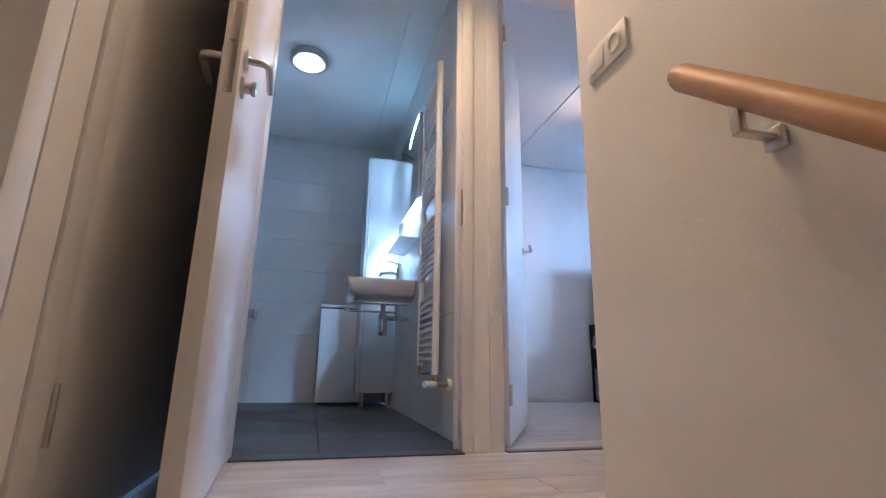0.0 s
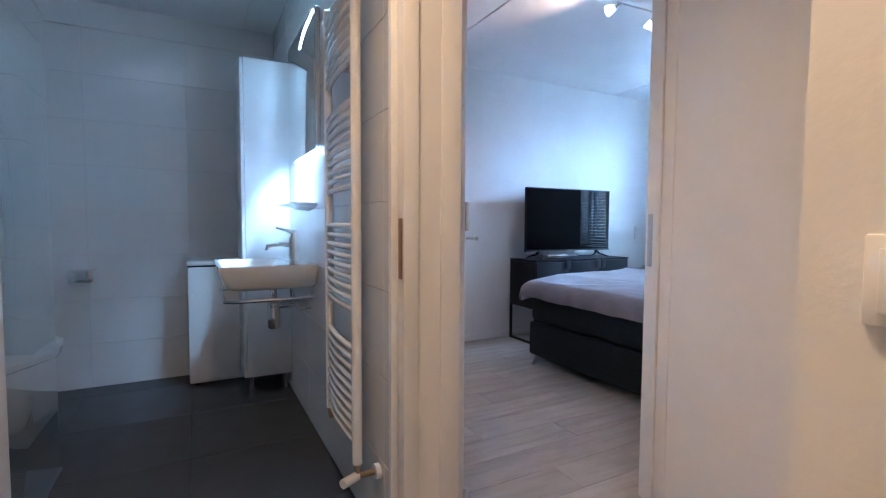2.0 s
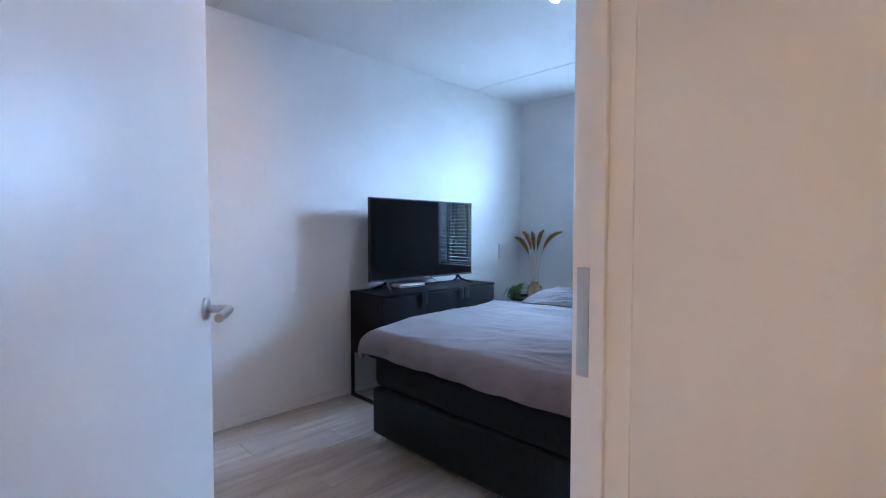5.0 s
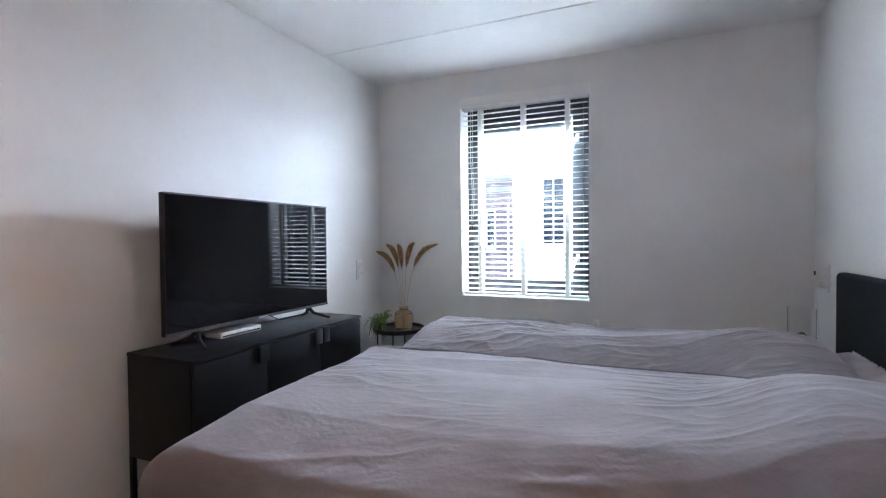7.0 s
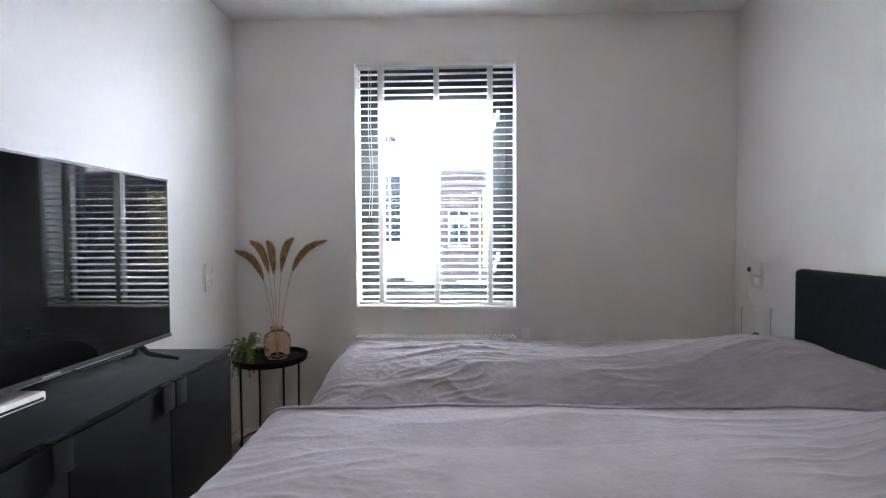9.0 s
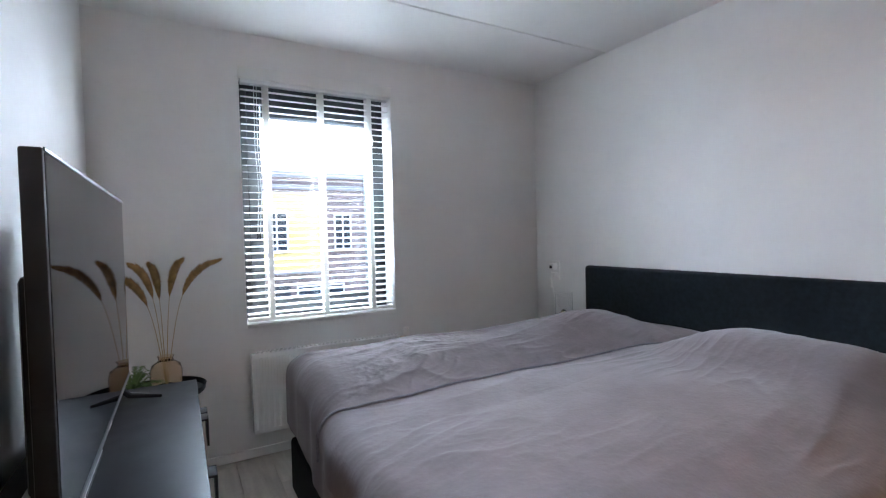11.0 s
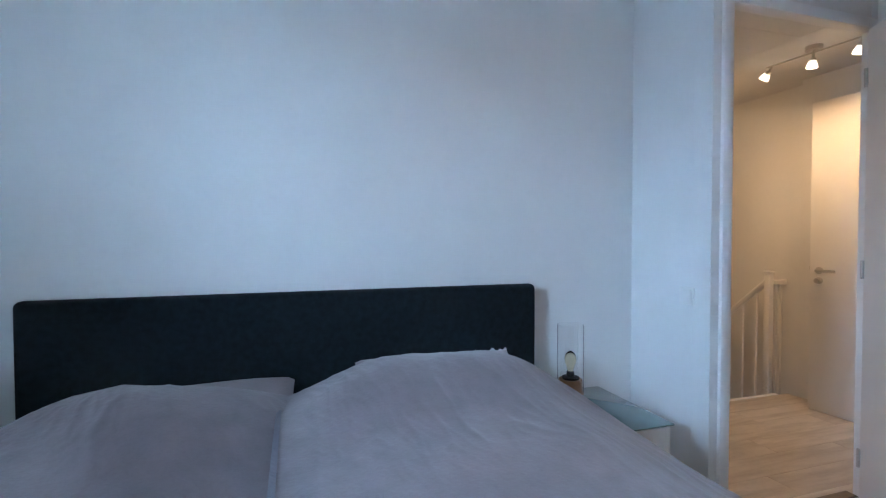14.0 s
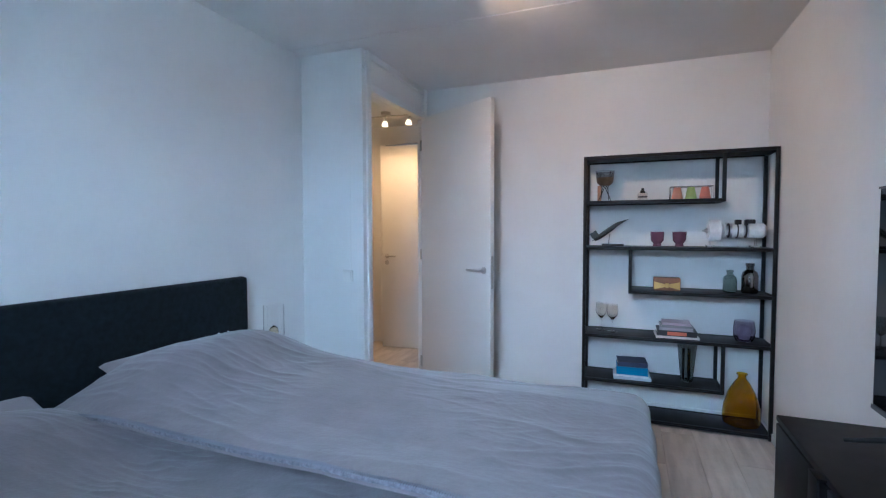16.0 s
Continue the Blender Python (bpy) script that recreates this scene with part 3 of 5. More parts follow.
lamp("mirror_under", "AREA", look((0.040, 1.44, 1.508), (0.03, 1.44, 0.0)), 1.3, (0.90, 1.0, 1.0), size=0.5, size_y=0.008)

tc = thing("tall_cabinet", "tall narrow white bathroom cabinet hanging on the wall", "cabinet", pose(0.05, 1.95, 0))
part("body", box(-0.275, -0.001, 0.0, 0.34, 0.12, 2.165, 0.002), WHITEENAMEL, tc)
part("door", box(-0.297, -0.277, 0.001, 0.339, 0.122, 2.163, 0.002), WHITEENAMEL, tc)
for x in (-0.25, -0.04):
    part("leg", rod((x, 0.04, 0.0), (x, 0.04, 0.12), 0.016), CHROME, tc)
wm = thing("washing_machine", "slim white top-loading washing machine", "washing machine", pose(-0.565, 2.30, 0))
part("body", box(0.0, 0.40, 0.0, 0.29, 0.02, 0.825, 0.012), WHITEENAMEL, wm)
part("lid", box(-0.003, 0.403, -0.004, 0.29, 0.832, 0.862, 0.01), WHITEENAMEL, wm)
part("seam", box(0.004, 0.396, 0.004, 0.286, 0.820, 0.835), BPLASTIC, wm)
for x in (0.05, 0.35):
    part("foot", lathe([(0, 0), (0.018, 0), (0.018, 0.022), (0, 0.022)], 12, x, 0.05), BPLASTIC, wm)

toilet = thing("toilet", "white wall-hung ceramic toilet with closed lid", "toilet", pose(-1.75, 2.15, 0, 0, 0, -90))


def oval(bm, w, l0, l1, z, n=28):
    ring = []
    for k in range(n):
        a = 2 * math.pi * k / n
        y = math.sin(a)
        yy = l0 + (y * 0.5 + 0.5) * (l1 - l0)
        xx = w * math.copysign(abs(math.cos(a)) ** 0.75, math.cos(a))
        ring.append(bm.verts.new((xx, yy, z)))
    return ring


def oval_body(levels):
    bm = bmesh.new()
    rings = [oval(bm, *lv) for lv in levels]
    n = len(rings[0])
    for a, b in zip(rings, rings[1:]):
        for k in range(n):
            bm.faces.new((a[k], a[(k + 1) % n], b[(k + 1) % n], b[k]))
    bm.faces.new(rings[0][::-1])
    bm.faces.new(rings[-1])
    return bm


part("bowl", oval_body([(0.09, 0.0, 0.22, 0.10), (0.12, 0.0, 0.32, 0.16), (0.165, 0.0, 0.47, 0.28), (0.18, 0.0, 0.53, 0.36), (0.18, 0.0, 0.535, 0.40)]), CERAMIC, toilet)
part("seat", oval_body([(0.175, 0.04, 0.535, 0.402), (0.182, 0.035, 0.54, 0.410), (0.175, 0.04, 0.535, 0.418)]), WPLASTIC, toilet)
part("lid", oval_body([(0.178, 0.04, 0.537, 0.420), (0.184, 0.035, 0.542, 0.430), (0.17, 0.05, 0.52, 0.445)]), WPLASTIC, toilet)

tp = thing("toilet_roll_holder", "chrome toilet roll holder with cover and paper", "roll holder", pose(-1.177, BY1, 0.76))
part("cover", boxes((-0.065, 0.065, -0.10, -0.001, 0.045, 0.052), (-0.065, 0.065, -0.108, -0.10, -0.03, 0.052), bevel=0.003), CHROME, tp)
part("roll", rod((-0.05, -0.05, -0.01), (0.05, -0.05, -0.01), 0.042, 24), mat("tissue", (0.8, 0.8, 0.79), 0.95), tp)
part("pin", rod((-0.06, -0.05, -0.01), (0.062, -0.05, -0.01), 0.006), CHROME, tp)

gs = thing("shower_screen", "clear glass shower screen with chrome wall profile", "shower screen", pose(-1.075, 0.0, 0))
g = part("pane", box(-0.004, 0.004, 0.012, 1.36, 0.012, 2.02, 0.001), SHOWERGLASS, gs)
g.visible_shadow = False
part("wall_profile", box(-0.012, 0.012, 0.001, 0.02, 0.0, 2.03, 0.002), CHROME, gs)
part("floor_profile", box(-0.009, 0.009, 0.012, 1.365, 0.0, 0.012, 0.002), mat("dull_aluminium", (0.22, 0.22, 0.23), 0.55, 0.8), gs)

cl = thing("ceiling_light", "round bathroom ceiling light with a dark steel rim, lit", "ceiling light", pose(-0.80, 1.22, CZ))
part("rim", lathe([(0.118, -0.001), (0.14, -0.001), (0.14, -0.045), (0.132, -0.055), (0.116, -0.055), (0.112, -0.045)], 40), STEEL, cl)
part("diffuser", lathe([(0.0, -0.054), (0.09, -0.052), (0.115, -0.046)], 40), OPAL, cl, "warm opal diffuser, lit")
lamp("bath_lamp", "POINT", pose(-0.80, 1.22, CZ - 0.12), 0.15, (1.0, 0.9, 0.8), radius=0.1)

# ---- bedroom window and blind ----
win = thing("window_1", "dark grey framed casement window in the outer wall", "window", kind="structure")
FX0, FX1 = 4.60, 4.67
part("frame", boxes((FX0, FX1, WY0, WY0 + 0.06, WZ0, WZ1), (FX0, FX1, WY1 - 0.06, WY1, WZ0, WZ1), (FX0, FX1, WY0 + 0.06, WY1 - 0.06, WZ0, WZ0 + 0.06), (FX0, FX1, WY0 + 0.06, WY1 - 0.06, WZ1 - 0.06, WZ1)), ANTHRACITE, win)
SX0, SX1 = FX0 - 0.02, FX1 - 0.015
sash = part("sash", boxes((SX0, SX1, WY0 + 0.055, WY0 + 0.135, WZ0 + 0.055, WZ1 - 0.055), (SX0, SX1, WY1 - 0.135, WY1 - 0.055, WZ0 + 0.055, WZ1 - 0.055), (SX0, SX1, WY0 + 0.135, WY1 - 0.135, WZ0 + 0.055, WZ0 + 0.13), (SX0, SX1, WY0 + 0.135, WY1 - 0.135, WZ1 - 0.13, WZ1 - 0.055), bevel=0.003), ANTHRACITE, win, "dark grey opening sash")
part("vent_grille", boxes((SX0 - 0.02, SX1 - 0.01, WY0 + 0.14, WY1 - 0.14, WZ1 - 0.215, WZ1 - 0.131), bevel=0.004), ANTHRACITE, win, "dark ventilation grille above the pane")
p = part("pane", box(4.625, 4.631, WY0 + 0.13, WY1 - 0.13, WZ0 + 0.125, WZ1 - 0.21), GLASS, win)
p.visible_shadow = False
for z in (2.02, 1.12):
    hd = part("window_handle", box(SX0 - 0.012, SX0 - 0.0005, WY0 + 0.085, WY0 + 0.11, z - 0.03, z + 0.03, 0.003), STEEL, sash)
    part("grip", tube(bmesh.new(), [(SX0 - 0.01, WY0 + 0.097, z), (SX0 - 0.04, WY0 + 0.10, z), (SX0 - 0.045, WY0 + 0.115, z - 0.03), (SX0 - 0.045, WY0 + 0.13, z - 0.10)], 0.009, 10), WPLASTIC, hd)
structure("window_sill", box(XW - 0.012, FX0, WY0 - 0.0, WY1 + 0.0, WZ0 - 0.018, WZ0 + 0.004, 0.004), PAINT, "white painted window sill board", "window sill")

BX = 4.475
blind = thing("venetian_blind", "white wooden venetian blind, lowered with open slats", "blind", pose(BX, 0, 0))
part("valance", boxes((-0.055, -0.043, WY0 - 0.004, WY1 + 0.004, 2.305, 2.375), (-0.043, -0.0, WY0 - 0.004, WY0 + 0.006, 2.305, 2.375), (-0.043, -0.0, WY1 - 0.006, WY1 + 0.004, 2.305, 2.375), bevel=0.002), SLAT, blind, "white valance board")
part("head_rail", box(-0.04, 0.02, WY0 + 0.01, WY1 - 0.01, 2.285, 2.33, 0.002), WHITEENAMEL, blind)
part("bottom_rail", box(-0.026, 0.026, WY0 + 0.012, WY1 - 0.012, 0.826, 0.846, 0.004), SLAT, blind)
bm = box(-0.025, 0.025, WY0 + 0.012, WY1 - 0.012, -0.0014, 0.0014)
slat_mesh = as_mesh("slat", bm, SLAT)
NS = 34
for i in range(NS):
    s = new("slat", slat_mesh)
    s.parent = blind
    s.matrix_basis = pose(0.0, 0, 0.872 + i * 0.0418, 0, -7 + random.uniform(-1.2, 1.2), 0)
for y in (WY0 + 0.155, 1.296, WY1 - 0.155):
    for x in (-0.0275, 0.0275):
        part("ladder_tape", box(x - 0.0006, x + 0.0006, y - 0.0165, y + 0.0165, 0.84, 2.29), TAPE, blind)
for y in (WY1 - 0.10, WY1 - 0.085):
    part("cord", tube(bmesh.new(), [(-0.036, y, 2.29), (-0.037, y + 0.004, 1.9), (-0.037, y - 0.01, 1.62), (-0.036, y + 0.004, 1.38)], 0.0013, 6), WPLASTIC, blind)
    part("cord_knob", lathe([(0, 1.335), (0.006, 1.335), (0.004, 1.375), (0, 1.38)], 10, -0.036, y + 0.004), BPLASTIC, blind)

rad = thing("panel_radiator", "white ribbed panel radiator under the window", "radiator", pose(4.35, 0, 0))
bm = bmesh.new()
y0, y1 = 0.82, 1.785
n = 29
for i in range(n):
    a = y0 + (y1 - y0) * i / n
    bm_box(bm, -0.004, 0.0, a + 0.005, a + 0.024, 0.19, 0.62, bevel=0.0035, seg=1)
part("ribs", bm, WHITEENAMEL, rad)
part("panel", box(0.0, 0.05, y0, y1, 0.165, 0.648, 0.006), WHITEENAMEL, rad)
part("top_grille", boxes(*[(0.006, 0.046, y0 + 0.012 + i * 0.0265, y0 + 0.026 + i * 0.0265, 0.648, 0.655) for i in range(35)]), WHITEENAMEL, rad)
for y in (0.95, 1.65):
    part("wall_bracket", box(0.05, 0.08, y - 0.02, y + 0.02, 0.3, 0.55), WHITEENAMEL, rad)
v = part("valve", rod((0.025, 0.82, 0.62), (0.025, 0.765, 0.62), 0.011), BRASSY, rad)
part("valve_knob", lathe([(0, 0.62), (0.02, 0.62), (0.022, 0.66), (0.018, 0.69), (0, 0.692)], 16, 0.025, 0.762), WPLASTIC, v, "white thermostat knob")
part("pipe", tube(bmesh.new(), [(0.025, 0.765, 0.62), (0.025, 0.765, 0.0)], 0.0075, 10), WHITEENAMEL, rad)

# ---- bed ----
BEDX0, BEDX1, BEDY0, BYF = 1.845, 3.765, -0.43, 1.69
bed = thing("box_spring_bed", "anthracite upholstered box-spring bed with low legs", "bed", pose(0, 0, 0))
XM = (BEDX0 + BEDX1) / 2
for a, b in ((BEDX0, XM - 0.003), (XM + 0.003, BEDX1)):
    part("box_base", box(a, b, BEDY0 + 0.02, BYF, 0.088, 0.352, 0.022, 3), FABRIC_DARK, bed)
    part("mattress", box(a + 0.004, b - 0.004, BEDY0 + 0.02, BYF - 0.006, 0.358, 0.60, 0.045, 4), FABRIC_DARK, bed)
part("headboard", box(1.806, 3.832, YH + 0.015, BEDY0 + 0.012, 0.10, 1.09, 0.022, 3), FABRIC_DARK, bed, "anthracite fabric headboard")
for x in (BEDX0 + 0.06, BEDX1 - 0.06):
    for y in (BYF - 0.06, BEDY0 + 0.12):
        sx = 0.02 if x < XM else -0.02
        part("leg", tube(bmesh.new(), [(x, y, 0.089), (x - 1.6 * sx, y + (0.04 if y > 1 else 0), 0.0)], [0.024, 0.013], 12), STEEL, bed)

HEM = mat("bluish_hem", (0.20, 0.185, 0.21), 0.95, vary=0.3, scale=90, bump=0.8, bump_scale=300)


def fold(x, y, s, seed):
    return noise.noise(Vector((x * s, y * s, seed)))


def duvet(name, label, xa, xb, ya, yb, hang_a, hang_b, hang_f, seed, crease):
    """A quilt lying on the mattress, bulging over the pillow and falling over the sides a and b and the foot."""
    nx, ny = 210, 330
    R = 0.085 if hang_a else 0.12
    base = 0.655
    wa, wb = xb - xa, yb - ya
    sa = hang_a + R * 0.57 if hang_a else 0
    sb = hang_b + R * 0.57 if hang_b else 0
    sf = hang_f + R * 0.57
    bm = bmesh.new()
    grid = []
    for j in range(ny + 1):
        row = []
        for i in range(nx + 1):
            s = -sa + (wa + sa + sb) * i / nx
            t = 0 + (wb + sf) * j / ny
            # across
            drop, x, y = 0.0, xa + s, ya + t

            def over(d):
                """How far out and down a point d metres past the edge lies."""
                q = R * math.pi / 2
                if d < q:
                    return R * math.sin(d / R), R * (1 - math.cos(d / R))
                return R, R + d - q
            if s < R and hang_a:
                o, dn = over(R - s)
                x, drop = xa + R - o, drop + dn
            elif s > wa - R and hang_b:
                o, dn = over(s - (wa - R))
                x, drop = xb - R + o, drop + dn
            if t > wb - R:
                o, dn = over(t - (wb - R))
                y = yb - R + o
                drop = max(drop, dn) if drop < R * 0.6 else drop + dn * 0.35
            z = base
            u = min(1, max(0, s / wa))
            # filling: the door half lies over the window half and both swell away from the gap
            if hang_a:
                puff = 0.05 * min(1, u * 3.5) + 0.022 * max(0, (u - 0.80) / 0.2)
            else:
                q = min(1, max(0, (u - 0.22) / 0.5))
                puff = -0.012 + 0.125 * q * q * (3 - 2 * q)
            z += puff * min(1, 0.45 + t)
            # pillow below
            pv = (t - 0.22) / 0.30
            pu = (u - 0.5) / 0.40
            z += (0.165 if hang_a else 0.115) * math.exp(-abs(pv) ** 2.6) * math.exp(-abs(pu) ** 4)
            if hang_a:
                z += 0.045 * math.exp(-((t - 0.75) / 0.42) ** 2) * math.exp(-abs(pu) ** 4)
            if t < 0.10:
                z -= 0.10 * (1 - t / 0.10) ** 2
            # long soft pulls that fan from the foot, then short creases, then a fine crumple
            wx = x + 0.07 * fold(x, y, 2.2, seed + 9) + 0.02 * fold(x, y, 7, seed + 10)
            wy = y + 0.07 * fold(x, y, 2.2, seed + 12) + 0.02 * fold(x, y, 7, seed + 13)
            fan = (wx - (xa + xb) / 2) * (1.0 - 0.22 * t) + 0.10 * wy
            area = max(0, min(1, 0.40 + 1.9 * noise.noise(Vector((x * 1.5, y * 1.1, seed + 6)))))
            area2 = max(0, min(1, 0.40 + 2.2 * noise.noise(Vector((x * 2.1, y * 2.1, seed + 20)))))
            r1 = 1 - abs(noise.noise(Vector((fan * 6.5, wy * 0.9, seed)))) * 3.0
            r2 = 1 - abs(noise.noise(Vector((fan * 15, wy * 2.6, seed + 4)))) * 2.8
            r3 = 1 - abs(noise.noise(Vector((wx * 21 + wy * 7, wy * 6 - wx * 2, seed + 5)))) * 2.8
            r4 = 1 - abs(noise.noise(Vector((wx * 34 - wy * 9, wy * 21 + wx * 8, seed + 15)))) * 2.6
            w = max(0, r1) ** 2 * 0.0095 * area + max(0, r2) ** 2.2 * 0.0065 * area2
            w += max(0, r3) ** 2.5 * 0.0034 * (0.2 + 0.8 * area2) + max(0, r4) ** 3 * 0.0016 * (0.3 + 0.7 * area)
            w *= crease
            w += fold(x, y, 1.4, seed + 2) * 0.016 + fold(x, y, 4.0, seed + 1) * 0.007
            if drop > 0.02:
                k = min(1, drop / 0.12)
                x += k * fold(x * 0.2, y * 5, 1.6, seed + 7) * 0.018 * (1 if (s < 0.1 or s > wa - 0.1) else 0.2)
                y += k * fold(x * 5, y * 0.2, 1.6, seed + 8) * 0.018 * (1 if t > wb - 0.1 else 0.2)
            row.append(bm.verts.new((x, y, z - drop + w)))
        grid.append(row)
    edge = {k: [row[k].co.copy() for row in grid] for k in (0, nx)}
    for j in range(ny):
        for i in range(nx):
            bm.faces.new((grid[j][i], grid[j][i + 1], grid[j + 1][i + 1], grid[j + 1][i]))
    bmesh.ops.recalc_face_normals(bm, faces=bm.faces)
    bmesh.ops.solidify(bm, geom=bm.faces[:], thickness=0.022)
    d = thing(name, label, "duvet", group="bed linen")
    part("cover", bm, DUVET, d, smooth=80)
    i = 0 if not hang_a else nx
    part("hem", tube(bmesh.new(), [p + Vector((0, 0, -0.004)) for p in edge[i]], 0.008, 8), HEM, d, "stitched bluish hem", smooth=80)
    bm = bmesh.new()
    for k in range(0, len(edge[i]) - 1):
        p, q = edge[i][k], edge[i][k + 1]
        m = (p + q) / 2
        bm_box(bm, m.x - 0.008, m.x + 0.008, m.y - 0.0012, m.y + 0.0012, m.z + 0.002, m.z + 0.006)
    part("stitching", bm, mat("pale_blue_thread", (0.22, 0.215, 0.245), 0.9), d, "pale blue stitches along the hem", smooth=0)
    return d


duvet("duvet", "mauve-grey velvet duvet, creased, spread on the window half", 2.70, 3.785, -0.34, 1.70, 0, 0.19, 0.24, 3.0, 1.15)
dv = duvet("duvet", "mauve-grey velvet duvet, creased, spread on the door half", 1.80, 2.95, -0.33, 1.755, 0.03, 0, 0.07, 11.0, 0.5)
dv.location.z = 0.014


def pillow(label, m, seed):
    bm = bmesh.new()
    n = 24
    top, bot = [], []
    for j in range(n + 1):
        for lst, sg in ((top, 1), (bot, -1)):
            row = []
            for i in range(n + 1):
                u, v = i / n * 2 - 1, j / n * 2 - 1
                e = max(0, (1 - u * u)) ** 0.45 * max(0, (1 - v * v)) ** 0.45
                x = 0.35 * u * (1 - 0.05 * (1 - v * v))
                y = 0.25 * v * (1 - 0.07 * (1 - u * u))
                row.append(bm.verts.new((x, y, sg * 0.075 * e + fold(x, y, 7, seed) * 0.006)))
            lst.append(row)
    for lst in (top, bot):
        for j in range(n):
            for i in range(n):
                bm.faces.new((lst[j][i], lst[j][i + 1], lst[j + 1][i + 1], lst[j + 1][i]))
    bmesh.ops.remove_doubles(bm, verts=bm.verts, dist=0.0005)
    p = thing("pillow", label, "pillow", m, group="pillows")
    part("cushion", bm, PILLOWC, p, smooth=80)
    bm = bmesh.new()
    n = 160
    rows = []
    for a in range(n + 1):
        t0 = a / n * 2 - 1
        w = math.sin(a * 0.9 + 1.3 * math.sin(a * 0.21)) + 0.5 * math.sin(a * 0.37 + seed)
        tip = 0.016 + 0.004 * math.sin(a * 1.7)
        y0, z1 = -0.246 + 0.015 * (1 - t0 * t0), 0.007 * w
        rows.append([bm.verts.new(c) for c in ((0.35 * t0, y0, 0.001), (0.35 * t0, y0 - tip, z1 + 0.001), (0.35 * t0, y0 - tip, z1 - 0.001), (0.35 * t0, y0, -0.001))])
    for p0, p1 in zip(rows, rows[1:]):
        for i in range(4):
            bm.faces.new((p0[i], p1[i], p1[(i + 1) % 4], p0[(i + 1) % 4]))
    part("lace_edge", bm, LACE, p, "pale ruffled lace edge")
    return p


pillow("mauve-grey cotton pillow with lace edge against the headboard", pose(3.24, -0.20, 0.65, -23, 0, 2), 4)
pillow("mauve-grey cotton pillow with lace edge, half under the duvet", pose(2.32, -0.20, 0.685, -25, 0, -2), 8)

# ---- sideboard and television ----
cab = thing("sideboard", "black three-door metal sideboard on a slim frame", "sideboard", pose(2.244, 2.10, 0))
CW, CD = 1.202, 0.40
part("body", box(0.0, CW, 0.012, CD, 0.335, 0.772, 0.003), BLACKWOOD, cab)
part("top", box(-0.003, CW + 0.003, -0.004, CD, 0.773, 0.791, 0.003), BLACKWOOD, cab)
for i in range(3):
    a = 0.006 + i * (CW - 0.012) / 3
    b = a + (CW - 0.012) / 3 - 0.004
    dr = part("door", box(a, b, -0.006, 0.011, 0.338, 0.769, 0.002), BLACKWOOD, cab)
    hx = b - 0.03 if i == 0 else (b - 0.03 if i == 1 else a + 0.03)
    part("pull", boxes((hx - 0.028, hx + 0.028, -0.024, -0.018, 0.70, 0.785), (hx - 0.028, hx + 0.028, -0.024, -0.004, 0.779, 0.785), bevel=0.001), BLACKMETAL, dr, "black folded pull tab")
for x in (0.0, CW - 0.02):
    for y in (0.0, CD - 0.02):
        part("leg", box(x, x + 0.02, y, y + 0.02, 0.0, 0.335), BLACKMETAL, cab)
    part("foot_bar", box(x, x + 0.02, 0.02, CD - 0.02, 0.0, 0.02), BLACKMETAL, cab)

tv = thing("television", "large black flat television on two splayed feet", "television", pose(2.288, 2.31, 0.791))
TW, TH0, TH1 = 1.10, 0.068, 0.690
part("panel", box(0.0, TW, 0.0, 0.03, TH0, TH1, 0.004), BPLASTIC, tv)
part("screen", box(0.008, TW - 0.008, -0.0015, 0.001, TH0 + 0.016, TH1 - 0.008), SCREEN, tv, "dark glossy screen, off")
for z0, z1 in ((TH0, TH0 + 0.012), (TH1 - 0.006, TH1)):
    part("bezel", box(0.0, TW, -0.003, -0.0005, z0, z1), mat("grey_bezel", (0.10, 0.10, 0.105), 0.35, 0.5), tv)
part("badge", box(TW / 2 - 0.03, TW / 2 + 0.03, -0.0045, -0.003, TH0 + 0.003, TH0 + 0.009), STEEL, tv)
part("back_housing", box(0.15, TW - 0.15, 0.03, 0.075, TH0 + 0.02, TH1 - 0.2, 0.015), BPLASTIC, tv)
for x in (0.17, TW - 0.17):
    bm = bmesh.new()
    s = -1 if x < 0.5 else 1
    tube(bm, [(x, 0.015, TH0 + 0.004), (x + s * 0.02, -0.01, 0.035), (x + s * 0.06, -0.10, 0.006)], [0.012, 0.01, 0.006], 8)
    tube(bm, [(x, 0.015, TH0 + 0.004), (x + s * 0.02, 0.04, 0.035), (x + s * 0.06, 0.12, 0.006)], [0.012, 0.01, 0.006], 8)
    part("foot", bm, BPLASTIC, tv)
mb = thing("media_box", "small white media box under the television", "media box", pose(2.58, 2.325, 0.791))
part("case", box(0.0, 0.26, 0.0, 0.11, 0.002, 0.03, 0.005), WPLASTIC, mb)
part("front_strip", box(0.01, 0.25, -0.001, 0.002, 0.008, 0.015), BPLASTIC, mb)
cb = whole("power_cable", tube(bmesh.new(), [(2.95, 2.36, 0.93), (3.0, 2.42, 0.84), (3.1, 2.44, 0.797), (3.3, 2.45, 0.796), (3.5, 2.47, 0.75), (3.52, 2.49, 0.4), (3.53, 2.49, 0.2)], 0.003, 8), BPLASTIC, "black power cable behind the television", "cable")

